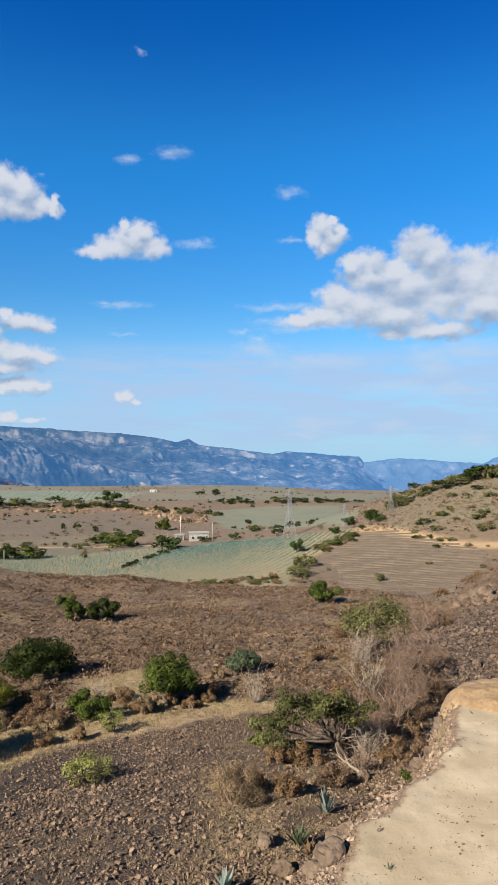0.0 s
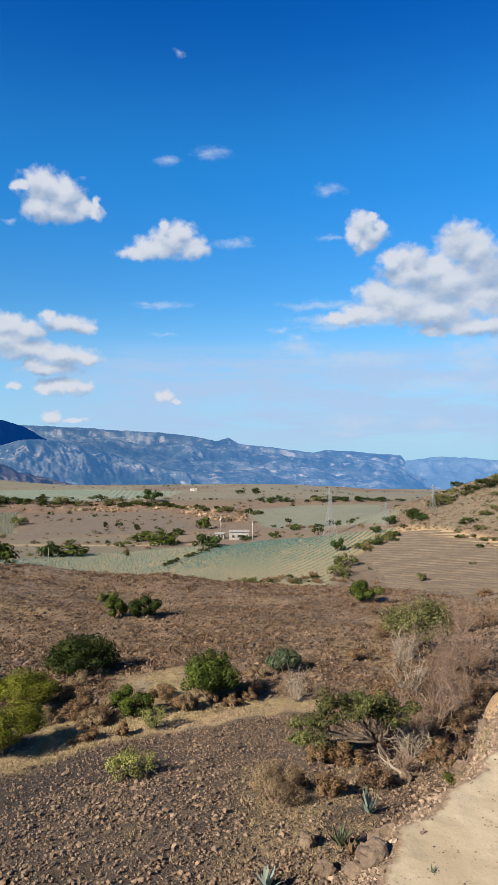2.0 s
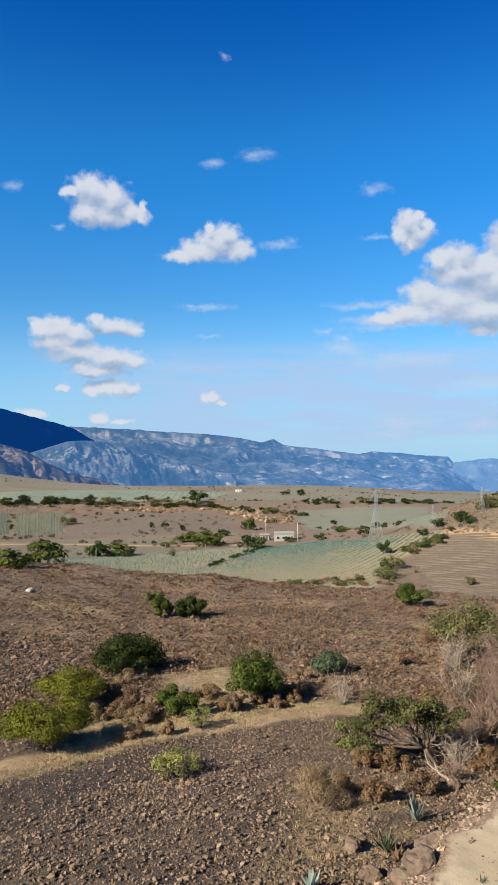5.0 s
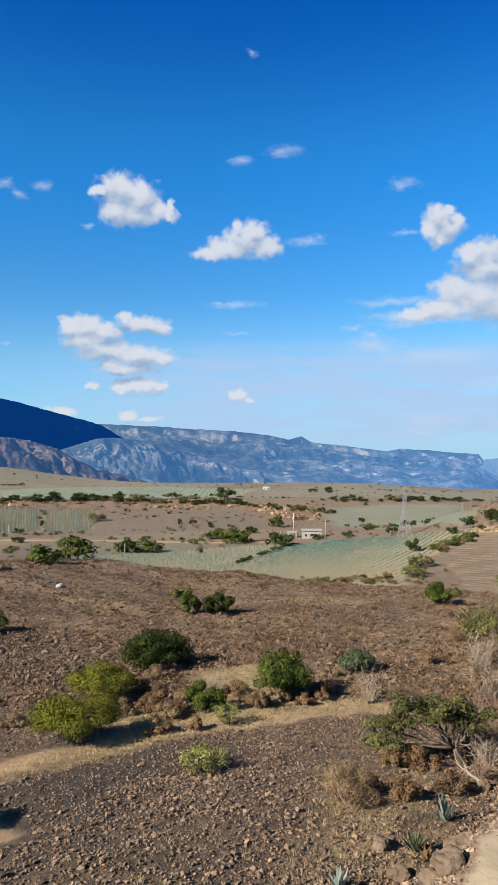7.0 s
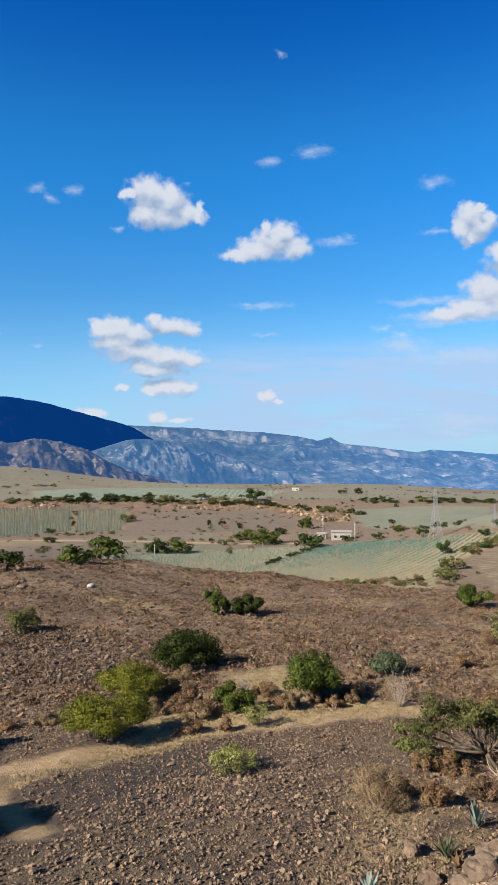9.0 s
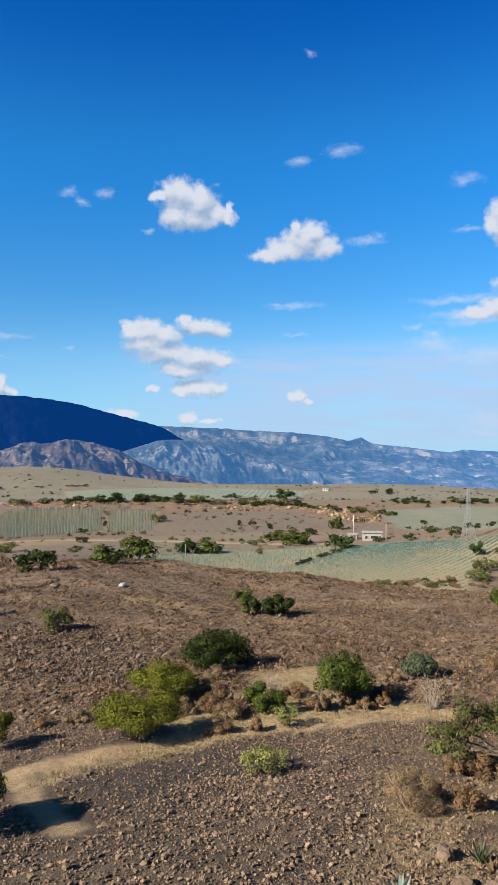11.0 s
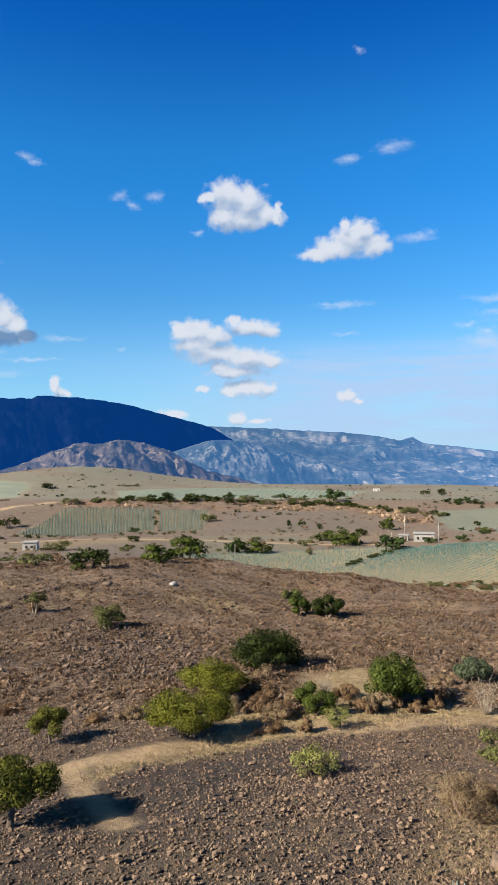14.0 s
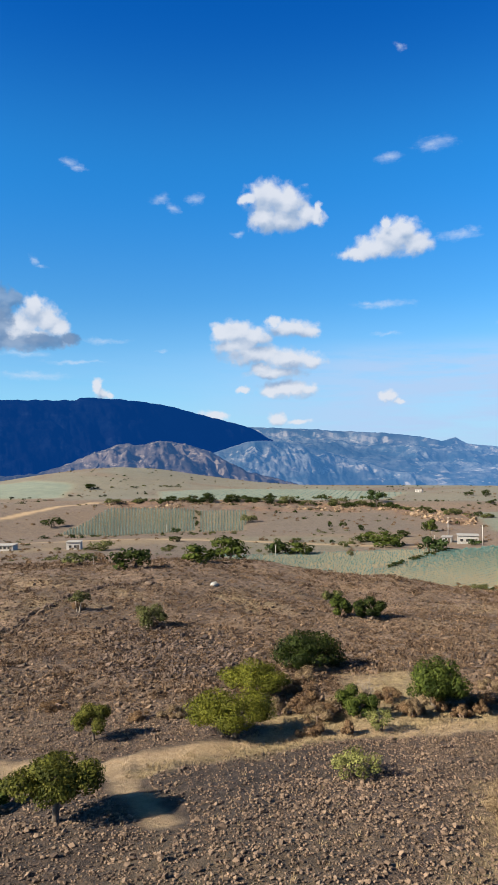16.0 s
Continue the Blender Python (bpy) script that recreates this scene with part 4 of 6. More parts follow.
# the near slope
NEAR = [
    ("tree", (-13.6, 45.3, 5.0, 2.85), "dense dark green round-crowned scrub tree on the brown slope", LEAF_DARK, 4200, 0.13, 0.06, 24, 2),
    ("tree", (-4.35, 38.31, 3.52, 3.15), "bushy bright green feathery tree on the stony slope", LEAF_GREEN, 4200, 0.12, 0.05, 22, 3),
    ("shrub", (-0.47, 44.83, 2.60, 2.02), "grey-green shrub with stiff upright leaves", LEAF_GREY, 1500, 0.13, 0.04, 9, 3),
    ("shrub", (-7.9, 34.7, 2.33, 1.85), "round green shrub among dry grass", LEAF_GREEN, 1900, 0.10, 0.05, 10, 3),
    ("shrub", (-5.9, 25.8, 2.1, 1.5), "small thin yellow-green shrub on stony soil", LEAF_PALE, 900, 0.07, 0.10, 10, 4),
    ("shrub", (-6.4, 32.5, 1.35, 1.4), "sparse yellow-green sapling beside the track", LEAF_PALE, 420, 0.07, 0.15, 8, 4),
    ("tree", (-13.8, 36.1, 4.0, 2.5), "spreading yellow-green feathery tree above the track", LEAF_YELLOW, 6000, 0.085, 0.30, 20, 2),
    ("tree", (-12.5, 29.1, 4.15, 2.35), "wide low yellow-green feathery tree beside the track", LEAF_YELLOW, 7000, 0.078, 0.24, 22, 3),
    ("shrub", (-20.9, 80.0, 2.7, 2.4), "small dull green shrub behind a pair of trees", LEAF_OLIVE, 700, 0.20, 0.1, 7, 2),
    ("tree", (-18.2, 72.2, 2.9, 2.65), "one of two green scrub trees on the brown hill", LEAF_GREEN, 1400, 0.18, 0.12, 9, 2),
    ("tree", (-14.9, 71.6, 3.5, 2.75), "dark green scrub tree of a pair on the brown hill", LEAF_DARK, 1700, 0.18, 0.12, 9, 2),
    ("tree", (-30.2, 53.2, 3.3, 2.65), "thin green tree with pale trunks on the rocky hill", LEAF_OLIVE, 1500, 0.12, 0.15, 12, 3),
    ("tree", (-41.6, 59.0, 2.55, 2.6), "sparse small tree with a white trunk on the hill", LEAF_OLIVE, 420, 0.14, 0.35, 6, 2),
    ("tree", (-18.1, 26.7, 2.0, 1.85), "small rounded olive-green tree beside the track", LEAF_WARM, 2600, 0.07, 0.30, 16, 1),
    ("tree", (-13.7, 18.1, 3.1, 2.3), "broad leafy green tree with a short dark trunk", LEAF_WARM, 4800, 0.085, 0.38, 22, 1),
    ("tree", (9.82, 89.64, 4.33, 3.32), "dark green flat-topped tree at the field corner", LEAF_GREEN, 1500, 0.20, 0.12, 10, 2),
    ("shrub", (-16.82, 18.54, 1.69, 1.32), "leafy green shrub at the foot of the slope", LEAF_GREEN, 1500, 0.09, 0.1, 9, 2),
    ("tree", (9.6, 53.6, 5.6, 4.7), "olive-green tree with stiff leaves above tangled dry branches", LEAF_SUNNY, 3000, 0.15, 0.22, 20, 2),
]
for k, (name, (x, y, w, h), label, leaf, count, size, stem, lumps, stems) in enumerate(NEAR):
    plant(name, x, y, w, h, label, leaf, 100 + k, PALE_WOOD if "pale trunk" in label or "white trunk" in label else BARK, count, size, stem, lumps, stems)



def gnarled_tree(x, y, seed):
    """An old crooked tree: a leaning trunk, twisted limbs that sweep out to one side, and leaves in loose clusters at their ends."""
    rng = random.Random(seed)
    top = empty("tree", pose(x, y, zof(x, y) - 0.03), "gnarled olive-green tree leaning over rocks on the slope", "tree")
    verts, faces = [], []
    fork = Vector((-0.6, 0.1, 0.7))
    tube(verts, faces, wiggle(rng, (0.0, 0.0, -0.2), fork, 5, 0.07), [0.17, 0.14, 0.12, 0.11, 0.10, 0.09], 8)
    link_mesh("trunk", verts, faces, BARK, top, "", True)
    lumps = []
    for k in range(13):
        u = k / 12
        reach = -3.75 + 4.1 * u + rng.uniform(-0.15, 0.15)
        high = 0.55 + 1.95 * math.sin(math.pi * (0.12 + 0.62 * u)) + rng.uniform(-0.3, 0.25)
        end = Vector((reach, rng.uniform(-0.9, 0.9), high))
        mid = fork.lerp(end, 0.5) + Vector((rng.uniform(-0.2, 0.2), rng.uniform(-0.2, 0.2), rng.uniform(-0.35, 0.1)))
        path = wiggle(rng, fork, mid, 3, 0.11) + wiggle(rng, mid, end, 3, 0.12)[1:]
        verts, faces = [], []
        tube(verts, faces, path, [0.075, 0.06, 0.05, 0.042, 0.034, 0.025, 0.012], 6)
        for q in range(5):
            a = path[rng.randint(3, 6)]
            tube(verts, faces, wiggle(rng, a, a + Vector((rng.uniform(-1, 1), rng.uniform(-1, 1), rng.uniform(-0.2, 1))) * 0.5, 2, 0.05), [0.02, 0.014, 0.005], 4)
        link_mesh("limb", verts, faces, BARK, top, "", True)
        for q in range(6):
            rad = rng.uniform(0.22, 0.42)
            lumps.append((end.x + rng.uniform(-0.45, 0.45), end.y + rng.uniform(-0.45, 0.45), end.z + rng.uniform(-0.55, 0.35), rad, rad, rad * 0.62))
    for k in range(5):
        lumps.append((-3.2 + 0.32 * k, rng.uniform(-0.5, 0.3), rng.uniform(0.35, 0.7), 0.32, 0.32, 0.2))
    v, f = leaf_mesh(lumps, 9500, 0.060, seed)
    link_mesh("crown", v, f, LEAF_OLIVE, top)
    return top


gnarled_tree(4.2, 28.9, 131)
bare_bush("dead_shrub", *(0.34, 38.20, 2.09, 1.97), "leafless pale grey dead shrub beside the track", PALE_WOOD, 200, 20, 9, 0.018)
TANGLES = [(6.83, 39.63, 2.55, 2.23), (9.12, 42.92, 3.46, 3.11), (8.77, 37.05, 2.69, 2.69), (6.59, 32.86, 2.38, 2.12), (7.75, 48.37, 2.73, 2.34), (15.94, 65.09, 3.67, 3.15), (11.11, 49.45, 3.58, 2.79), (4.45, 32.72, 2.11, 1.58), (4.91, 29.16, 1.88, 1.41), (12.28, 46.35, 2.24, 1.87)]
for k, (x, y, w, h) in enumerate(TANGLES):
    bare_bush("dry_shrub", x, y, w, h, "tangled leafless brown shrub on the bank", DRY_TWIG if k % 4 else PALE_WOOD, 220 + k, 24, 15, 0.027, "shrub", "dry shrubs on the bank")
rng = random.Random(77)
for k, (x, y, w, h) in enumerate([(8.65, 60.00, 2.90, 2.42), (8.38, 49.81, 2.81, 2.57), (8.82, 45.81, 2.21, 2.21), (8.14, 39.05, 2.52, 2.20), (6.57, 35.63, 2.01, 1.72), (10.18, 44.51, 2.51, 2.15), (9.72, 39.68, 1.92, 1.92), (13.04, 50.74, 2.45, 1.80), (18.55, 67.95, 2.74, 1.97), (7.79, 35.29, 1.71, 1.71), (7.75, 32.75, 1.32, 1.16), (5.63, 31.93, 1.80, 1.39), (5.97, 29.75, 1.44, 1.05), (5.48, 36.00, 1.74, 1.45), (5.02, 39.17, 1.58, 1.26), (4.34, 27.05, 1.09, 0.78)]):
    if k % 2:
        bare_bush("dry_shrub", x, y, w, h, "tangled leafless brown shrub on the bank", DRY_TWIG, 600 + k, 22, 13, 0.026, "shrub", "dry shrubs on the bank")
    else:
        plant("dry_shrub", x, y, w, h * 0.9, "withered brown shrub in the thicket on the bank", LEAF_BROWN, 600 + k, DRY_TWIG, 600, 0.07, 0.05, 9, 6, 0.15, "withered shrubs on the slope")
THICKET = [(7.4, 39.9, 1.93, 1.67), (9.6, 42.6, 2.13, 2.23), (12.6, 48.0, 2.01, 2.01), (6.7, 34.1, 1.98, 1.51), (8.5, 35.6, 2.07, 1.55), (4.6, 29.9, 1.49, 1.25), (5.9, 29.1, 1.45, 1.22), (6.3, 25.4, 1.06, 0.9), (3.0, 25.1, 1.25, 1.05), (1.3, 23.6, 1.18, 0.99), (8.0, 46.5, 2.02, 1.57), (11.2, 41.1, 1.46, 1.26), (8.0, 59.8, 3.13, 1.69), (6.2, 28.3, 1.03, 0.78)]
for k, (x, y, w, h) in enumerate(THICKET):
    plant("dry_shrub", x, y, w, h, "dense brown withered shrub in the thicket on the bank", DARK_SCRUB if k % 3 else LEAF_BROWN, 680 + k, DRY_TWIG, 1300, 0.06, 0.03, 12, 6, 0.15, "withered shrubs on the slope")
plant("dry_shrub", *(-0.43, 23.04, 2.08, 1.56), "fuzzy brown withered shrub on the stony slope", LEAF_STRAW, 240, DRY_TWIG, 4200, 0.042, 0.02, 14, 8)
GREYISH = [(-8.94, 34.86, 1.73, 1.16), (-9.58, 33.98, 1.13, 0.74), (-5.13, 36.85, 1.20, 1.08), (-4.32, 37.67, 1.10, 0.92), (-12.75, 41.68, 1.74, 1.39), (-12.34, 37.96, 1.59, 1.14), (-1.98, 43.14, 1.38, 0.83), (-3.07, 37.39, 1.21, 0.60), (-16.75, 31.48, 1.63, 0.82), (-10.6, 33.7, 1.85, 1.34), (-9.4, 32.9, 1.51, 1.18), (-9.2, 30.8, 1.55, 0.98), (-11.5, 33.3, 1.28, 1.13), (-7.6, 31.3, 0.82, 0.82), (-5.3, 35.6, 1.13, 1.22), (-2.2, 37.9, 1.02, 0.87)]
for k, (x, y, w, h) in enumerate(GREYISH):
    plant("dry_shrub", x, y, w, h, "low grey-brown withered shrub beside the straw track", LEAF_BROWN if k % 2 else LEAF_STRAW, 640 + k, DRY_TWIG, 800, 0.07, 0.02, 8, 5, 0.15, "withered shrubs on the slope")
WITHERED = [(-10.99, 35.83, 2.02, 1.30), (-9.38, 33.68, 1.63, 0.95), (-5.67, 35.93, 1.45, 1.04), (-7.01, 38.53, 1.55, 0.93), (-2.21, 38.68, 1.56, 1.12), (-3.00, 36.84, 1.19, 0.71), (-23.95, 31.61, 1.84, 0.68), (-18.08, 30.88, 1.42, 0.74), (2.24, 28.14, 1.59, 1.04), (1.22, 28.11, 1.36, 0.91), (0.28, 24.44, 0.98, 0.79), (5.65, 39.22, 1.89, 1.58), (18.96, 71.56, 3.46, 2.54), (4.82, 50.28, 2.43, 1.38), (-42.03, 59.75, 1.71, 1.37), (10.02, 78.27, 3.78, 2.52), (6.78, 40.29, 2.27, 1.95), (10.83, 44.98, 2.90, 2.17)]
for k, (x, y, w, h) in enumerate(WITHERED):
    plant("dry_shrub", x, y, w, h, "low withered brown shrub among dry grass", LEAF_BROWN, 260 + k, DRY_TWIG, 700, 0.075, 0.02, 7, 5, 0.15, "withered shrubs on the slope")
plant("weed", *(5.76, 25.45, 0.86, 0.61), "small leafy bright green weed at the road edge", LEAF_GREEN, 290, BARK, 260, 0.05, 0.02, 6, 4)


def agave_plant(x, y, w, h, label, mat, seed, count=16):
    """A rosette of thick tapering leaves."""
    rng = random.Random(seed)
    top = empty("agave", pose(x, y, zof(x, y) - 0.02, 0, 0, rng.uniform(0, 360)), label, "agave", "wild agaves on the bank")
    for k in range(count):
        a = k * 2.39996
        up = 0.25 + 0.75 * k / count
        ln = h * rng.uniform(0.85, 1.15)
        dx, dz = math.cos(up * 1.35) * max(w / 2, 0.4 * ln), math.sin(up * 1.35) * ln
        verts, faces = [], []
        for i, (s, wid) in enumerate(((0.0, 0.06), (0.3, 0.085), (0.65, 0.06), (1.0, 0.006))):
            cx, cz = dx * s, dz * s - 0.12 * dx * s * s
            for side, drop in ((-1, 0.0), (0, -0.35), (1, 0.0)):
                verts.append((cx * math.cos(a) - side * wid * ln * math.sin(a), cx * math.sin(a) + side * wid * ln * math.cos(a), cz + drop * wid * ln))
        for i in range(3):
            for q in range(2):
                faces.append((i * 3 + q, i * 3 + q + 1, i * 3 + q + 4, i * 3 + q + 3))
        leaf = link_mesh("leaf", verts, faces, mat, top, "", True)
    return top


agave_plant(*(2.43, 21.99, 0.89, 0.89), "young blue-grey agave growing on the rubble bank", AGAVE_OLD, 1, 12)
agave_plant(*(1.41, 19.70, 1.02, 0.73), "half-dried grey agave on the rubble bank", LEAF_GREY, 2, 14)
agave_plant(*(1.64, 19.05, 0.68, 0.52), "withered straw-coloured agave on the rubble bank", LEAF_BROWN, 3, 12)
agave_plant(*(-0.58, 16.79, 0.89, 0.68), "blue-grey agave among loose stones", AGAVE_OLD, 4, 14)
agave_plant(*(2.94, 14.67, 0.35, 0.24), "tiny grey agave on the rubble bank", LEAF_GREY, 5, 9)


def boulder(x, y, w, h, seed, label="rough brown boulder half sunk in the slope", mat=ROCK):
    bm = bmesh.new()
    bmesh.ops.create_icosphere(bm, subdivisions=3, radius=0.5)
    rng = random.Random(seed)
    off = Vector((rng.uniform(-50, 50), rng.uniform(-50, 50), rng.uniform(-50, 50)))
    for v in bm.verts:
        n = v.co.normalized()
        cut = max(0.62, 1.0 + 0.45 * noise.noise(n * 1.3 + off) + 0.18 * noise.noise(n * 3.7 + off) + 0.06 * noise.noise(n * 9 + off))
        v.co = Vector((n.x * w * 0.5 * cut, n.y * w * 0.42 * cut, n.z * h * 0.62 * cut))
    me = bpy.data.meshes.new("boulder")
    bm.to_mesh(me)
    bm.free()
    me.materials.append(mat)
    ob = new("boulder", me)
    ob.matrix_world = pose(x, y, zof(x, y) + h * 0.22, 0, 0, rng.uniform(0, 360))
    return tagged(ob, label, "rock", "boulders on the slope")


BOULDERS = [(2.21, 29.24, 1.13, 0.75), (3.33, 30.85, 1.14, 0.89), (4.82, 30.06, 0.82, 1.07), (2.21, 16.77, 0.95, 0.84), (1.84, 15.37, 1.04, 0.62), (3.13, 18.18, 0.50, 0.38), (2.60, 17.54, 0.42, 0.42), (0.85, 17.96, 0.72, 0.49), (0.46, 19.55, 0.72, 0.47), (1.49, 15.52, 0.75, 0.50), (4.27, 26.00, 0.63, 0.46), (6.11, 25.37, 0.74, 0.49), (6.02, 23.42, 0.57, 0.45), (6.63, 24.29, 0.67, 0.59), (19.78, 60.06, 1.26, 0.77), (17.12, 56.09, 0.99, 0.72), (14.22, 50.61, 0.82, 0.57), (15.44, 47.44, 0.92, 0.61), (-41.51, 73.23, 1.48, 0.60), (-28.32, 46.80, 0.69, 0.52), (-27.71, 43.45, 0.73, 0.49)]
for k, (x, y, w, h) in enumerate(BOULDERS):
    boulder(x, y, w * 0.78, h * 0.78, 300 + k)
for k, (x, y, w, h) in enumerate([(25.2, 78.4, 1.52, 1.14), (25.8, 76.2, 1.96, 1.35), (24.5, 79.8, 1.29, 0.9), (25.4, 73.1, 1.18, 0.94), (23.2, 78.2, 1.13, 0.88), (24.5, 74.7, 1.44, 0.84)]):
    boulder(x, y, w, h, 350 + k, "dark cracked boulder of a ledge above the field")
boulder(*(-34.3, 75.9, 1.1, 0.5), 340, "pale limestone boulder lying on the brown hill", CONCRETE)


def fallen_branch(a, b, lift, rad, seed):
    """A bleached branch with side stubs, lying over the rocks."""
    rng = random.Random(seed)
    za, zb = zof(*a) + rad, zof(*b) + lift
    mid = ((a[0] + b[0]) / 2, (a[1] + b[1]) / 2)
    top = empty("fallen_branch", pose(mid[0], mid[1], (za + zb) / 2), "bleached grey fallen branch lying over the rocks", "branch", "fallen branches")
    p0, p1 = Vector((a[0] - mid[0], a[1] - mid[1], za - (za + zb) / 2)), Vector((b[0] - mid[0], b[1] - mid[1], zb - (za + zb) / 2))
    path = wiggle(rng, p0, p1, 6, rad * 1.6)
    verts, faces = [], []
    tube(verts, faces, path, [rad * (1.2 - 0.13 * k) for k in range(7)], 8)
    link_mesh("stem", verts, faces, PALE_WOOD, top, "", True)
    for k in range(4):
        verts, faces = [], []
        s = path[k + 2]
        tube(verts, faces, wiggle(rng, s, s + Vector((rng.uniform(-1, 1), rng.uniform(-1, 1), rng.uniform(0.1, 0.8))) * 0.5, 3, 0.05), [rad * 0.5, rad * 0.4, rad * 0.3, rad * 0.1], 6)
        link_mesh("side_branch", verts, faces, PALE_WOOD, top, "", True)


fallen_branch((5.4, 31.8), (4.8, 34.8), 0.35, 0.055, 1)
fallen_branch((4.2, 26.5), (3.6, 28.9), 0.15, 0.06, 2)
fallen_branch((7.4, 36.7), (7.3, 42.5), 0.7, 0.04, 3)
fallen_branch((6.4, 30.1), (8.8, 37.5), 0.8, 0.035, 4)

# ---- middle distance: shrubs and trees, built once per kind and copied ----


def model(name, leaf, label, seed, leaves, lumps):
    return plant(name, 0, 0, 1.0, 0.7, label, leaf, seed, BARK, leaves, 0.055, 0.1, lumps, 2, 0.15, "scattered scrub of the plain", Matrix.Translation((0, 0, -400)), (0.0, 0.0), (0.8, 0.88), 3)


MODELS = [
    model("scrub_tree", LEAF_DARK, "dense dark green scrub tree on the plain", 401, 700, 9),
    model("scrub_tree", LEAF_MID, "rounded green scrub tree on the plain", 402, 700, 9),
    model("scrub_tree", LEAF_OLIVE, "dull olive scrub tree on the plain", 403, 600, 9),
    model("scrub_bush", LEAF_BROWN, "withered brown bush on the plain", 404, 500, 7),
    model("scrub_bush", LEAF_DARK, "low dark bush on the plain", 405, 500, 6),
    model("scrub_tree", LEAF_GREEN, "leafy bright green tree near the farm", 406, 900, 10),
]


def scatter_shrub(kind, x, y, w, h, turn):
    m = Matrix.Translation((x, y, zof(x, y) - 0.04 * h)) @ Matrix.Rotation(turn, 4, "Z") @ Matrix.Diagonal((w, w, h / 0.7, 1))
    return copy_thing(MODELS[kind], m)


rng = random.Random(5)
PLAIN_DARK = [(-272.38, 359.97, 16.09, 7.00), (-232.02, 505.08, 13.40, 8.94), (-49.93, 83.06, 6.15, 3.08), (-218.07, 520.33, 12.72, 7.72), (-194.76, 540.04, 12.94, 7.39), (-153.44, 559.65, 11.15, 6.97), (-53.71, 339.44, 7.03, 3.78), (-123.50, 666.25, 8.57, 4.82), (-104.82, 396.40, 3.94, 3.94), (-95.66, 390.40, 5.13, 4.49), (-148.18, 285.14, 6.17, 3.09), (11.11, 270.44, 5.23, 3.92), (-0.34, 421.74, 4.76, 3.06), (44.21, 256.55, 7.85, 4.13), (-82.17, 376.12, 4.29, 3.67), (-84.71, 249.84, 12.07, 4.83), (-256.89, 476.42, 10.38, 3.89), (-50.27, 719.31, 11.08, 4.43), (-33.73, 703.13, 9.67, 7.52), (-431.02, 637.90, 19.35, 6.05)]
PLAIN_GREEN = [(-45.84, 95.47, 5.27, 2.89), (-86.44, 201.13, 13.04, 7.40), (-87.47, 249.35, 8.08, 5.53), (-79.01, 252.84, 11.06, 4.68), (-31.91, 268.33, 11.79, 6.74), (-51.81, 290.71, 15.39, 6.06), (-64.72, 309.90, 11.56, 4.52), (-46.51, 382.49, 9.01, 6.61), (-18.73, 288.86, 6.66, 2.67), (16.08, 229.52, 5.18, 5.18), (36.99, 256.60, 6.20, 3.72), (2.78, 313.96, 5.06, 3.03), (45.59, 249.38, 6.03, 3.62), (53.13, 264.95, 4.27, 2.99), (-114.21, 566.50, 18.33, 11.92), (-184.23, 354.62, 6.40, 3.84), (-6.01, 287.02, 5.55, 3.24), (30.79, 248.27, 5.20, 2.80)]
PLAIN_OLIVE = [(-63.48, 90.42, 5.18, 2.07), (-157.14, 239.12, 11.27, 4.51), (-68.95, 287.88, 7.08, 2.83), (16.36, 205.24, 6.61, 4.30), (13.83, 192.99, 7.77, 3.42), (22.71, 227.43, 4.40, 2.56), (25.87, 231.13, 4.47, 2.23), (30.23, 236.11, 4.18, 2.28), (33.25, 178.75, 2.59, 2.59), (-293.02, 462.05, 12.97, 5.19), (-162.75, 413.87, 10.74, 5.73), (73.08, 216.56, 4.88, 3.14), (-178.31, 541.69, 13.76, 6.42), (-138.30, 550.35, 15.41, 6.35), (27.45, 577.73, 18.61, 4.65), (-59.83, 254.03, 2.50, 2.50), (57.07, 263.44, 8.49, 3.82), (49.93, 194.36, 1.88, 0.94)]
HILL_BUSH = [(89.76, 265.99, 12.85, 5.57), (85.56, 267.61, 10.78, 4.74), (79.77, 266.98, 10.75, 4.73), (74.08, 267.42, 9.48, 3.88), (68.70, 267.43, 7.75, 3.02), (63.41, 267.79, 7.33, 3.45), (91.73, 259.46, 8.36, 6.27), (96.65, 258.64, 12.50, 6.25), (58.42, 264.75, 7.25, 3.41), (82.44, 253.37, 4.90, 2.04), (73.33, 253.64, 4.09, 1.63), (84.03, 243.22, 4.70, 1.96), (57.23, 274.36, 4.42, 3.09)]
for kinds, rows in (((0, 4), PLAIN_DARK), ((1, 5), PLAIN_GREEN), ((2,), PLAIN_OLIVE), ((0, 2), HILL_BUSH)):
    for x, y, w, h in rows:
        scatter_shrub(rng.choice(kinds), x, y, w * 1.12, h * 1.2, rng.uniform(0, 6.28))


def shrub_line(a, b, count, wide, spread, kinds, tall=0.6):
    """A loose row of shrubs from a to b over the plan."""
    for k in range(count):
        s = rng.random()
        x, y = a[0] + (b[0] - a[0]) * s + rng.gauss(0, spread), a[1] + (b[1] - a[1]) * s + rng.gauss(0, spread)
        w = wide * rng.uniform(0.45, 1.3)
        scatter_shrub(rng.choice(kinds), x, y, w, w * tall * rng.uniform(0.7, 1.2), rng.uniform(0, 6.28))


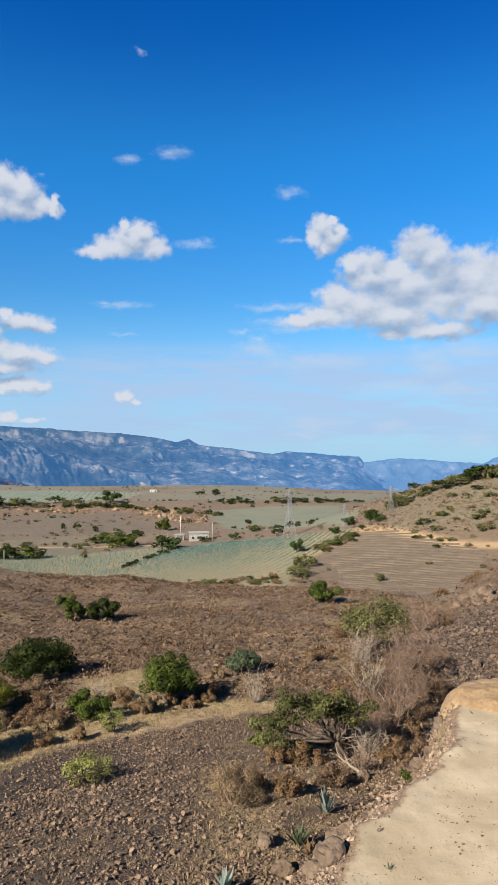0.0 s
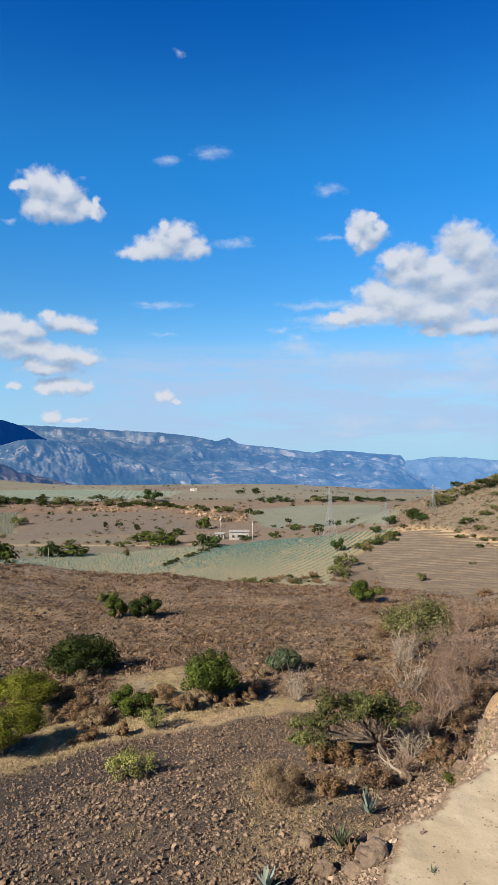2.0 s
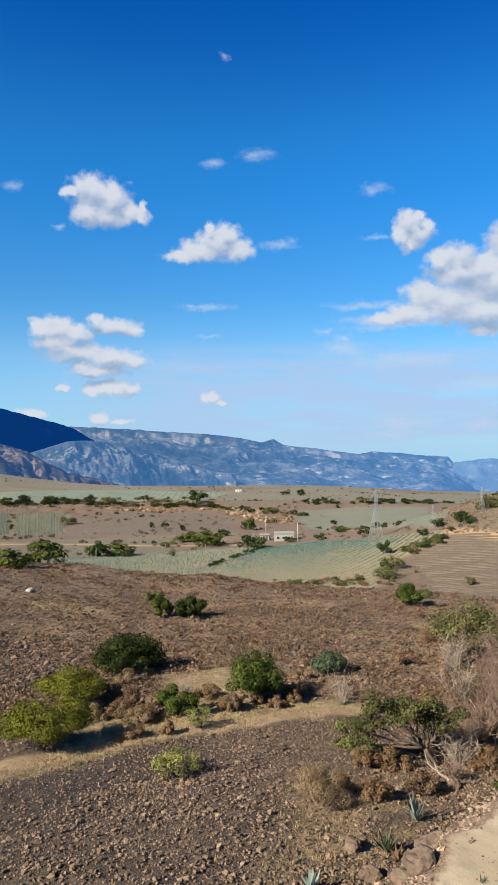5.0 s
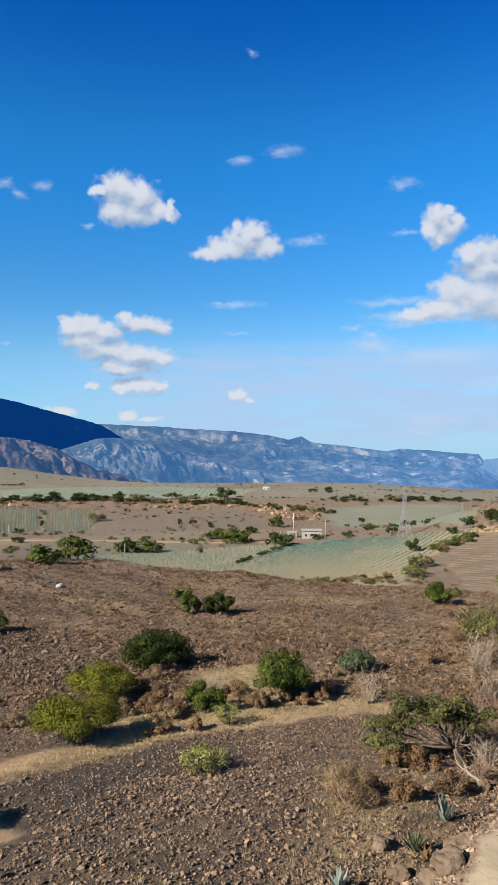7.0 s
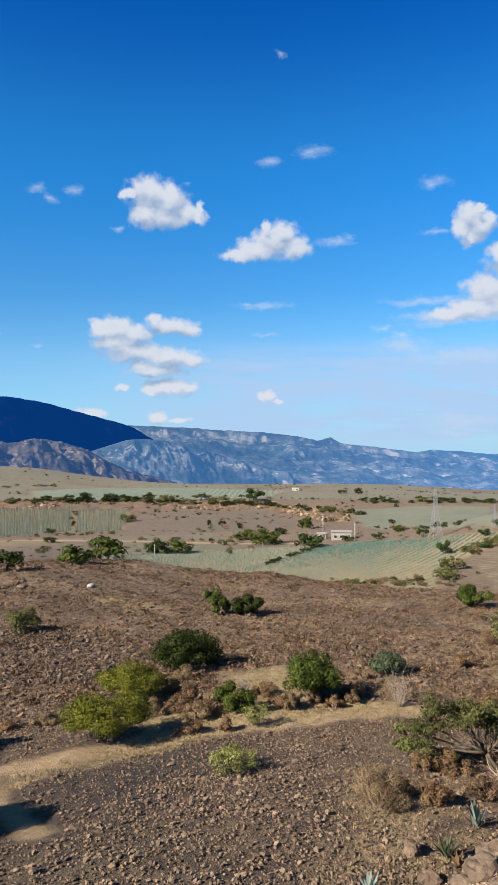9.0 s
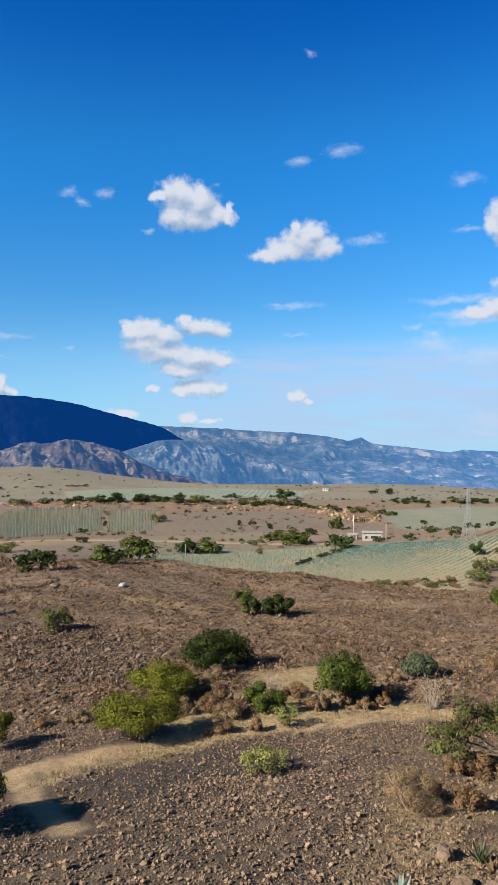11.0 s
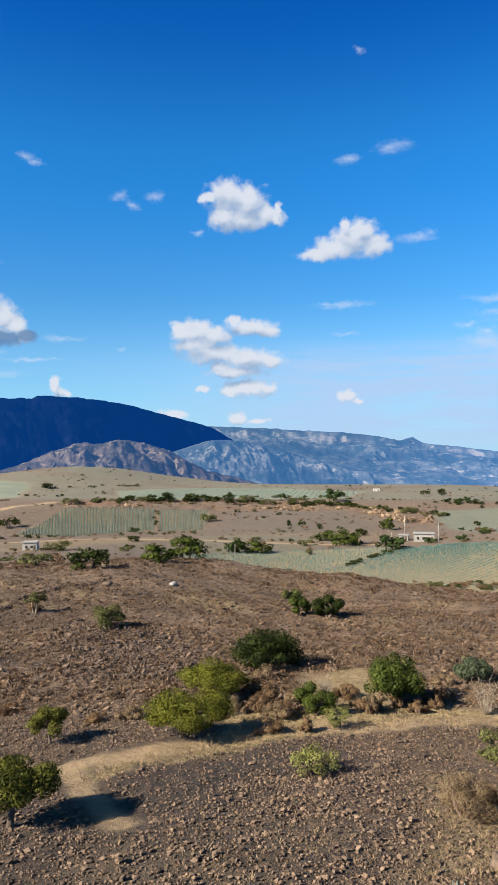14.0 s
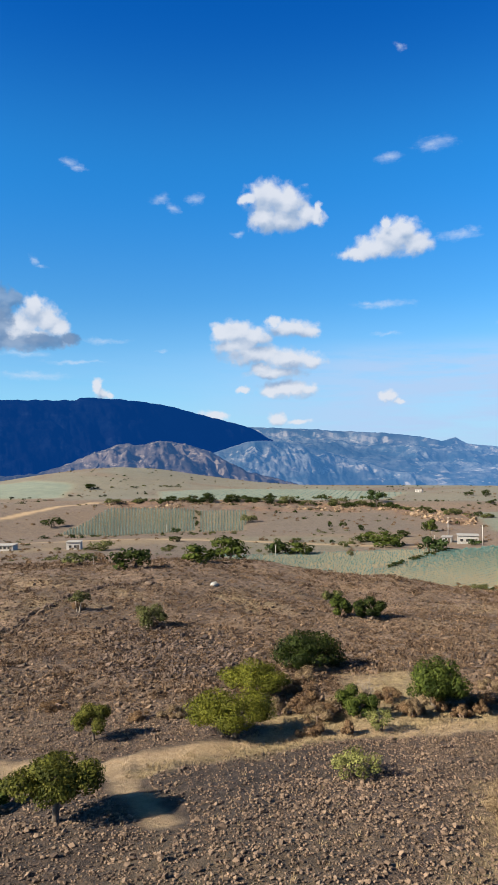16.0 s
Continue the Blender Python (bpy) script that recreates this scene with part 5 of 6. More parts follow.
shrub_line((-295.2, 465.5), (-196.8, 538.8), 50, 8.5, 5, (0, 2, 0, 4), 0.55)
shrub_line((-195.0, 533.9), (-97.7, 550.4), 42, 8.5, 5, (0, 2, 0, 4), 0.55)
shrub_line((-96.2, 541.8), (-19.8, 482.8), 40, 6.0, 5, (2, 0, 4), 0.55)
shrub_line((-28.0, 570.1), (95.5, 595.8), 46, 8.0, 5, (0, 1, 4, 0), 0.55)
shrub_line((98.6, 615.3), (59.6, 265.2), 12, 6.0, 9, (0, 1, 4), 0.6)
shrub_line((-12.3, 372.8), (40.3, 251.6), 20, 3.6, 4, (0, 1, 3, 4))
shrub_line((-41.5, 222.0), (-26.0, 278.6), 34, 2.6, 0.9, (3, 4, 0, 4))
shrub_line((20.2, 220.4), (39.0, 243.4), 24, 3.4, 1.6, (2, 3, 4, 1))
shrub_line((-66.9, 188.3), (-16.6, 185.8), 40, 2.4, 4.0, (3, 3, 3, 2))
shrub_line((-16.6, 185.8), (14.6, 183.7), 34, 2.8, 3.0, (3, 3, 2, 4))
shrub_line((-120.6, 306.3), (-65.4, 298.9), 12, 3.2, 4, (2, 1, 3))
shrub_line((-211.9, 251.1), (-120.5, 241.1), 22, 3.4, 9, (2, 3, 3, 4))
shrub_line((-243.3, 325.4), (-134.7, 342.3), 18, 3.2, 3, (3, 2, 4))
shrub_line((-417.9, 648.1), (-368.2, 738.7), 12, 5.0, 4, (0, 4, 2), 0.5)
shrub_line((50.0, 239.9), (76.8, 222.4), 12, 4.0, 6, (2, 3, 4))
shrub_line((59.9, 248.9), (83.9, 237.2), 8, 2.6, 10, (2, 3, 4))
shrub_line((50.6, 225.0), (67.8, 200.8), 16, 2.6, 2.0, (3, 2, 4))
shrub_line((28.5, 98.7), (64.9, 185.5), 26, 2.4, 2.0, (3, 3, 4))
shrub_line((-154.1, 480.8), (-76.4, 449.9), 14, 2.8, 12, (3, 4, 2))
shrub_line((-446.9, 530.3), (-383.2, 584.2), 12, 4.0, 10, (0, 4, 3))
shrub_line((-215.8, 450.4), (-172.9, 361.4), 12, 3.0, 1.0, (0, 4, 2), 0.7)
for ob in MODELS:  # the patterns themselves stand at the far edge of the scrub
    ob.matrix_world = Matrix.Translation((0, 0, 0))
x, y = (-210.6, 623.0)
for k, ob in enumerate(MODELS):
    px, py = x + 14 * k, y + 5 * k
    ob.matrix_world = Matrix.Translation((px, py, zof(px, py) - 0.1)) @ Matrix.Diagonal((5.0, 5.0, 5.0, 1))

# ---- power lines and buildings ----


def bars(name, pairs, rad, mat, parent, sides=4):
    verts, faces = [], []
    for a, b in pairs:
        tube(verts, faces, [a, b], [rad, rad], sides)
    return link_mesh(name, verts, faces, mat, parent)


def pylon(x, y, h, label):
    top = empty("power_pylon", pose(x, y, zof(x, y), 0, 0, 25), label, "pylon", "power pylons")
    base, waist, rad = h * 0.11, h * 0.028, max(0.04, h * 0.0042)
    levels = [0, 0.2, 0.37, 0.51, 0.62, 0.72, 0.82, 0.92, 1.0]

    def corner(k, s):
        half = base + (waist - base) * min(1, s / 0.62) if s < 0.62 else waist * (1 - 0.6 * max(0, (s - 0.9) / 0.1))
        return Vector((half * (1 if k in (0, 3) else -1), half * (1 if k < 2 else -1), h * s))

    for k in range(4):
        verts, faces = [], []
        tube(verts, faces, [corner(k, a) for a in levels], [rad] * len(levels), 4)
        link_mesh("leg", verts, faces, STEEL, top)
        bars("lattice", [p for a, b in zip(levels[:-1], levels[1:]) for p in ((corner(k, a), corner((k + 1) % 4, b)), (corner((k + 1) % 4, a), corner(k, b)), (corner(k, b), corner((k + 1) % 4, b)))], rad * 0.6, STEEL, top)
    for s, wide in ((0.68, 0.17), (0.79, 0.21), (0.90, 0.15)):
        tips = [Vector((sx * h * wide, 0, h * s)) for sx in (-1, 1)]
        verts, faces = [], []
        tube(verts, faces, [tips[0], Vector((0, 0, h * (s + 0.035))), tips[1], Vector((0, 0, h * (s - 0.012))), tips[0]], [rad * 0.9] * 5, 4)
        link_mesh("crossarm", verts, faces, STEEL, top)
        for t in tips:
            bars("insulator", [(t, t - Vector((0, 0, h * 0.045)))], rad * 1.3, DARK_GLASS, top, 6)


for (x, y, w, h), label in (((15.21, 262.27, 6.34, 17.74), "tall steel lattice power pylon beside the agave field"), ((34.76, 255.40, 2.88, 8.64), "slender steel lattice pylon among trees"), ((52.53, 259.86, 2.93, 9.21), "distant steel lattice pylon behind the hill")):
    pylon(x, y, h, label)


def utility_pole(x, y, h, arms=1):
    top = empty("utility_pole", pose(x, y, zof(x, y), 0, 0, 30), "pale concrete utility pole beside the farm buildings", "pole", "utility poles")
    verts, faces = [], []
    tube(verts, faces, [(0, 0, -0.3), (0, 0, h)], [h * 0.022, h * 0.016], 8)
    link_mesh("post", verts, faces, PLASTER, top, "", True)
    for k in range(arms):
        verts, faces = [], []
        box(verts, faces, -h * 0.11, h * 0.11, -0.06, 0.06, h * (0.93 - 0.12 * k), h * (0.955 - 0.12 * k))
        link_mesh("crossarm", verts, faces, BARK, top)
        for s in (-0.1, 0, 0.1):
            verts, faces = [], []
            tube(verts, faces, [(s * h, 0, h * (0.955 - 0.12 * k)), (s * h, 0, h * (0.985 - 0.12 * k))], [0.06, 0.04], 6)
            link_mesh("insulator", verts, faces, DARK_GLASS, top)


for x, y, w, h in ((-33.14, 340.06, 1.64, 9.31), (-15.00, 286.45, 1.38, 7.84), (-35.90, 309.56, 1.00, 3.49), (-59.04, 87.60, 0.25, 1.49), (-191.91, 358.89, 1.30, 5.21), (-81.46, 233.05, 0.75, 4.50)):
    utility_pole(x, y, h)


def farm_house(x, y, w, d, h, turn, wall, label, windows=2, storeys=1):
    """A flat-roofed house: walls with real openings' depth, roof slab, parapet, door and windows."""
    top = empty("house", pose(x, y, zof(x, y) - 0.1, 0, 0, turn), label, "house")
    verts, faces = [], []
    box(verts, faces, -w / 2, w / 2, -d / 2, d / 2, -0.4, h)
    link_mesh("wall", verts, faces, wall, top)
    verts, faces = [], []
    box(verts, faces, -w / 2 - 0.25, w / 2 + 0.25, -d / 2 - 0.4, d / 2 + 0.25, h + 0.004, h + 0.22)
    link_mesh("roof", verts, faces, CONCRETE, top)
    for s in range(storeys):
        z = s * h / storeys
        for k in range(windows):
            cx = -w / 2 + w * (k + 0.7) / (windows + 0.6)
            verts, faces = [], []
            box(verts, faces, cx - 0.55, cx + 0.55, -d / 2 - 0.05, -d / 2 + 0.1, z + 1.0, z + 2.1)
            win = link_mesh("window", verts, faces, DARK_GLASS, top)
            verts, faces = [], []
            for a, b, c, e in ((-0.68, -0.55, 0.9, 2.2), (0.55, 0.68, 0.9, 2.2), (-0.55, 0.55, 2.1, 2.2), (-0.55, 0.55, 0.9, 1.0)):
                box(verts, faces, cx + a, cx + b, -d / 2 - 0.10, -d / 2 - 0.004, z + c, z + e)
            link_mesh("frame", verts, faces, PLASTER, win)
    verts, faces = [], []
    box(verts, faces, w / 2 - 1.5, w / 2 - 0.5, -d / 2 - 0.06, -d / 2 + 0.1, 0.1, 2.2)
    link_mesh("door", verts, faces, BARK, top)
    return top


x, y, w, h = (-173.96, 244.68, 5.63, 3.28)
farm_house(x, y, w, 5, h, 25, PLASTER, "small white plastered farmhouse with a flat roof", 2, 1)
x, y, w, h = (-204.38, 238.68, 8.12, 2.39)
farm_house(x, y, w, 6, h, 20, PLASTER, "long white farmhouse with a flat roof", 4, 1)
x, y, w, h = (-21.57, 300.95, 8.24, 3.39)
farm_house(x, y, w, 6, h, 6, CONCRETE, "grey concrete farm building beside the agave field", 3, 1)
x, y, w, h = (-30.57, 308.58, 3.98, 2.49)
farm_house(x, y, w, 4, h, 0, CONCRETE, "small grey shed beside the farm building", 1, 1)
x, y, w, h = (-105.30, 772.36, 7.32, 3.05)
farm_house(x, y, w, 5, h, 0, PLASTER, "lone white house far out on the plateau", 2, 1)

# ---- agave plots, stones, scrub litter ----


def agave_rows(name, poly, heading, gap, step, size, label, seed, fan=False, grow=1.0, mat=AGAVE):
    """Rows of agave rosettes over a plot, joined into one."""
    r = np.random.default_rng(seed)
    pts = np.array(poly)
    c = pts.mean(0)
    span = np.abs(pts - c).max() * 1.5
    u = np.array([math.cos(radians(heading)), math.sin(radians(heading))])
    v = np.array([-u[1], u[0]])
    a, b = np.meshgrid(np.arange(-span, span, step), np.arange(-span, span, gap), indexing="ij")
    a, b = a + r.normal(size=a.shape) * step * 0.16, b + r.normal(size=b.shape) * gap * 0.05
    x, y = (c[0] + a * u[0] + b * v[0]).ravel(), (c[1] + a * u[1] + b * v[1]).ravel()
    if fan:  # rows that run straight up the slope, slightly fanned
        far = np.hypot(*c)
        az0 = math.atan2(-c[0], c[1])
        x, y = (-np.sin(az0 + b / far) * (far + a)).ravel(), (np.cos(az0 + b / far) * (far + a)).ravel()
    keep = (inside(poly, x, y, 0.5) > 0.5) & (r.random(len(x)) > 0.08)
    x, y = x[keep], y[keep]
    z = ground_z(x, y)
    n, leaves = len(x), 7
    far = np.hypot(x, y)
    s = size * r.uniform(0.7, 1.25, n) * (grow + (1 - grow) * (far - far.min()) / np.ptp(far))
    turn = r.uniform(0, 6.28, n)
    verts = np.empty((n, leaves, 4, 3))
    for k in range(leaves):
        t = turn + k * 2.4
        up = 0.45 + 0.95 * k / leaves
        dx, dy, dz = np.cos(t) * math.cos(up), np.sin(t) * math.cos(up), math.sin(up)
        for q, (f, wid) in enumerate(((0.0, 0.0), (0.45, 0.11), (1.0, 0.0), (0.45, -0.11))):
            verts[:, k, q, 0] = x + s * (dx * f - np.sin(t) * wid)
            verts[:, k, q, 1] = y + s * (dy * f + np.cos(t) * wid)
            verts[:, k, q, 2] = z + s * dz * f - 0.02
    k = np.arange(n * leaves) * 4
    ob = link_mesh(name, verts.reshape(-1, 3).tolist(), np.stack([k, k + 1, k + 2, k + 3], 1).tolist(), mat)
    return tagged(ob, label, "agave field", "", "stuff")


agave_rows("agave_rows", FIELD_MAIN, 62, 2.3, 0.62, 0.95, "rows of blue agave in the large plot", 1, False, 0.05)
agave_rows("agave_rows", FIELD_LOW, 50, 2.6, 1.1, 0.7, "thin rows of young blue agave", 2)
agave_rows("agave_rows", FIELD_ROWS, 118, 1.9, 0.9, 1.25, "upright rows of mature blue agave on a slope", 3, True, 1.0, AGAVE_OLD)
agave_rows("agave_rows", FIELD_ROWS_B, 116, 1.9, 1.1, 1.15, "upright rows of pale blue agave on a slope", 4, True, 1.0, AGAVE_OLD)
agave_rows("agave_rows", PLATEAU_B, 100, 6.0, 4.0, 0.9, "distant agave rows on the plateau", 5)
agave_rows("agave_rows", FIELD_BACK, 100, 6.0, 4.5, 0.45, "sparse young agave behind the farm", 6)


def furrows():
    """Plough ridges draped over the field."""
    a, b = np.array((24.7, 205.4)), np.array((50.9, 186.3))
    u = (b - a) / np.linalg.norm(b - a)
    v = np.array([-u[1], u[0]])
    c = np.array(FIELD_PLOUGH).mean(0)
    verts, faces = [], []
    for off in np.arange(-70, 70, 2.6):
        t = np.arange(-70, 70, 1.5)
        x, y = c[0] + t * u[0] + off * v[0], c[1] + t * u[1] + off * v[1]
        x, y = x + v[0] * 0.3 * fbm(x, y, 12.0, 2, 61), y + v[1] * 0.3 * fbm(x, y, 12.0, 2, 62)
        ok = inside(FIELD_PLOUGH, x, y, 1.0) > 0.5
        z = ground_z(x, y)
        h = 0.34 * (0.6 + 0.8 * value_noise(x / 3, y / 3, 63))
        start = len(verts)
        for i in range(len(t)):
            for wv, dz in ((-0.75, -0.25), (0.0, 0.0), (0.75, -0.25)):
                verts.append((x[i] + v[0] * wv, y[i] + v[1] * wv, z[i] + (h[i] if wv == 0 else dz)))
        for i in range(len(t) - 1):
            if ok[i] and ok[i + 1]:
                s = start + i * 3
                faces += [(s, s + 1, s + 4, s + 3), (s + 1, s + 2, s + 5, s + 4)]
    return tagged(link_mesh("plough_furrows", verts, faces, SOIL, None, "", True), "brown plough ridges across the bare field", "furrows", "", "stuff")


SOIL = solid("ploughed_soil", (0.098, 0.072, 0.049), (0.152, 0.112, 0.076), 0.3, 0.95, 0.5, 0.05)
furrows()


def stones(name, x, y, size, seed, label, mat=STONE, sink=0.15, lift=0.0):
    """Many loose stones, each a crooked lump, joined into one."""
    r = np.random.default_rng(seed)
    n = len(x)
    ring = 2 * np.pi * np.arange(5) / 5
    low = np.stack([0.42 * np.cos(ring), 0.42 * np.sin(ring), -0.45 + 0 * ring], -1)
    mid = np.stack([0.55 * np.cos(ring + 0.4), 0.55 * np.sin(ring + 0.4), 0.17 + 0 * ring], -1)
    shape = np.concatenate([low, mid, [(0.0, 0.0, 0.36)]])
    v = shape[None] * (1 + 0.3 * (r.random((n, 11, 3)) - 0.5) * 2) * r.uniform(0.65, 1.2, (n, 1, 3)) * np.array([1, 1, 0.85])
    v[:, 5:, 2] += 0.12 * (r.random((n, 6)) - 0.5) * 2
    v[:, 10, :2] += 0.25 * (r.random((n, 2)) - 0.5) * 2
    t, q = r.uniform(0, 6.28, n), r.normal(size=n) * 0.4
    c, s = np.cos(t)[:, None], np.sin(t)[:, None]
    vx, vy, vz = v[..., 0], v[..., 1], v[..., 2]
    vx, vz = vx * np.cos(q)[:, None] - vz * np.sin(q)[:, None], vx * np.sin(q)[:, None] + vz * np.cos(q)[:, None]
    vx, vy = vx * c - vy * s, vx * s + vy * c
    out = np.stack([vx, vy, vz], -1) * size[:, None, None]
    z = ground_z(x, y) + lift
    out += np.stack([x, y, z + size * sink], -1)[:, None, :]
    k = (np.arange(n) * 11)[:, None, None]
    quads = np.array([(e, (e + 1) % 5, 5 + (e + 1) % 5, 5 + e) for e in range(5)])[None]
    caps = np.array([(5 + e, 5 + (e + 1) % 5, 10) for e in range(5)])[None]
    ob = link_mesh(name, out.reshape(-1, 3).tolist(), (quads + k).reshape(-1, 4).tolist() + (caps + k).reshape(-1, 3).tolist(), mat)
    return tagged(ob, label, "stones", "", "stuff")


def spread(seed, n, r0, r1, a0=-21.5, a1=43.0, power=0.5):
    r = np.random.default_rng(seed)
    az = np.radians(r.uniform(a0, a1, n))
    q = r.random(n)
    rad = (r0 ** power + (r1 ** power - r0 ** power) * q) ** (1 / power)
    return -np.sin(az) * rad, np.cos(az) * rad, r


def clear_of_ways(x, y):
    return (terrace_edge(x, y) < -0.3) & (inside(STRAW_C, x, y, 0.4) < 0.6) & (inside(STRAW, x, y, 0.8) < 0.6) & (inside(STRAW_D, x, y, 0.8) < 0.6) & (along(TRACK, x, y, 1.1, 0.3) < 0.5) & (along(TRACK_B, x, y, 0.8, 0.3) < 0.5)


x, y, r = spread(11, 108000, 13.5, 44)
ok = clear_of_ways(x, y) & (r.random(len(x)) < (0.35 + 0.65 * step01(-0.3, 0.35, fbm(x, y, 5.0, 3, 81))) * (1 - 0.2 * inside(DARK_PATCH, x, y, 1.0)))
x, y = x[ok], y[ok]
stones("field_stones", x, y, np.clip(0.054 * np.exp(r.normal(size=len(x)) * 0.45), 0.028, 0.19), 12, "loose brown stones strewn over the ploughed slope", STONE, 0.3)
x, y, r = spread(13, 16000, 40, 128)
ok = clear_of_ways(x, y) & (r.random(len(x)) < 0.08 + 0.92 * step01(0.02, 0.4, fbm(x, y, 13.0, 3, 82)))
x, y = x[ok], y[ok]
stones("hill_stones", x, y, np.clip(0.12 * np.exp(r.normal(size=len(x)) * 0.45), 0.06, 0.45), 14, "grey-brown rubble scattered over the brown hill")
x, y, r = spread(15, 9000, 13, 27, -21, 4)
t = terrace_edge(x, y)
ok = ((t > -2.4) & (t < 0.15)) | ((t < 0.6) & (t > 0) & (r.random(len(x)) < 0.3))
x, y = x[ok], y[ok]
stones("bank_rubble", x, y, np.clip(0.07 * np.exp(r.normal(size=len(x)) * 0.5), 0.035, 0.22), 16, "broken rubble on the bank below the road", BANK_STONE)
x, y, r = spread(19, 16000, 13, 27, -21, 4)
t = terrace_edge(x, y)
ok = (t > -0.75) & (t < 0.45 * r.random(len(x)) ** 1.6)
x, y = x[ok], y[ok]
stones("edge_rubble", x, y, np.clip(0.05 * np.exp(r.normal(size=len(x)) * 0.5), 0.02, 0.16), 20, "crumbled brown soil and stones along the road edge", BANK_STONE, 0.3, 0.03)
x, y, r = spread(17, 3400, 13, 27, -21, 4)
ok = terrace_edge(x, y) > 0.1
x, y = x[ok], y[ok]
stones("road_pebbles", x, y, np.clip(0.021 * np.exp(r.normal(size=len(x)) * 0.45), 0.012, 0.07), 18, "small dark pebbles on the pale dirt road", STONE, 0.2, 0.065)


def tufts(name, x, y, size, seed, label, mat, blades=9):
    """Tufts of dry blades and twigs, joined into one."""
    r = np.random.default_rng(seed)
    n = len(x)
    z = ground_z(x, y)
    a = r.uniform(0, 6.28, (n, blades))
    out, ln = r.uniform(0.25, 0.95, (n, blades)), size[:, None] * r.uniform(0.5, 1.2, (n, blades))
    bx, by = x[:, None] + np.cos(a) * ln * 0.25, y[:, None] + np.sin(a) * ln * 0.25
    tx, ty, tz = bx + np.cos(a) * ln * out, by + np.sin(a) * ln * out, z[:, None] + ln * (1.05 - 0.6 * out)
    wx, wy = -np.sin(a) * ln * 0.05, np.cos(a) * ln * 0.05
    zz = np.repeat(z[:, None], blades, 1) - 0.03
    v = np.stack([np.stack([bx - wx, by - wy, zz], -1), np.stack([bx + wx, by + wy, zz], -1), np.stack([tx, ty, tz], -1)], 2)
    k = np.arange(n * blades) * 3
    ob = link_mesh(name, v.reshape(-1, 3).tolist(), np.stack([k, k + 1, k + 2], 1).tolist(), mat)
    return tagged(ob, label, "grass", "", "stuff")


x, y, r = spread(21, 16000, 30, 130)
ok = clear_of_ways(x, y) & (r.random(len(x)) < 0.25 + 0.75 * step01(-0.25, 0.3, fbm(x * 0.6, y * 1.5, 7.0, 3, 83)))
x, y = x[ok], y[ok]
tufts("dry_tufts", x, y, r.uniform(0.10, 0.30, len(x)), 22, "dry brown grass tufts over the hill", BROWN_GRASS, 9)
x, y, r = spread(23, 9000, 45, 130)
ok = clear_of_ways(x, y) & (r.random(len(x)) < 0.9 * step01(0.0, 0.4, fbm(x * 0.5, y * 1.6, 8.0, 3, 84)))
x, y = x[ok], y[ok]
tufts("dead_scrub", x, y, r.uniform(0.2, 0.5, len(x)), 24, "dead brown scrub over the hill", DRY_TWIG, 12)
x, y, r = spread(25, 30000, 15, 50, -21, 43)
ok = (terrace_edge(x, y) < -0.3) & ((inside(STRAW, x, y, 1.0) > 0.3) | (inside(STRAW_C, x, y, 0.8) > 0.3) | (inside(STRAW_D, x, y, 0.8) > 0.3) | ((inside(STRAW_E, x, y, 0.8) > 0.3) & (r.random(len(x)) < 0.2)) | (r.random(len(x)) < 0.02))
x, y = x[ok], y[ok]
tufts("straw_grass", x, y, r.uniform(0.08, 0.22, len(x)), 26, "pale straw grass beside the track", DRY_GRASS, 12)


def earth_heap(cx, cy, rx, ry, h):
    """A low heap of orange soil at the end of the terrace."""
    u = np.linspace(-1, 1, 60)
    a, b = np.meshgrid(u, u, indexing="ij")
    q = np.hypot(a, b)
    x, y = cx + a * rx, cy + b * ry
    lump = np.clip(1 - q ** 2 + 0.35 * fbm(x, y, 0.9, 4, 91), 0, 1.2)
    z = ground_z(x, y) + h * lump ** 0.7 * (0.8 + 0.3 * fbm(x, y, 0.5, 3, 92)) + np.where(q < 1.0, 0.03, -0.25)
    n = len(u)
    faces = [(i * n + j, (i + 1) * n + j, (i + 1) * n + j + 1, i * n + j + 1) for i in range(n - 1) for j in range(n - 1) if q[i, j] < 1.05]
    ob = link_mesh("mound", np.stack([x, y, z], -1).reshape(-1, 3).tolist(), faces, ORANGE_SOIL, None, "", True)
    return tagged(ob, "low mound of bare orange soil at the road end", "mound")


ORANGE_SOIL = solid("orange_soil", (0.205, 0.126, 0.060), (0.310, 0.205, 0.110), 1.4, 0.95, 0.6, 0.04)
earth_heap(9.6, 24.6, 3.2, 1.6, 0.45)


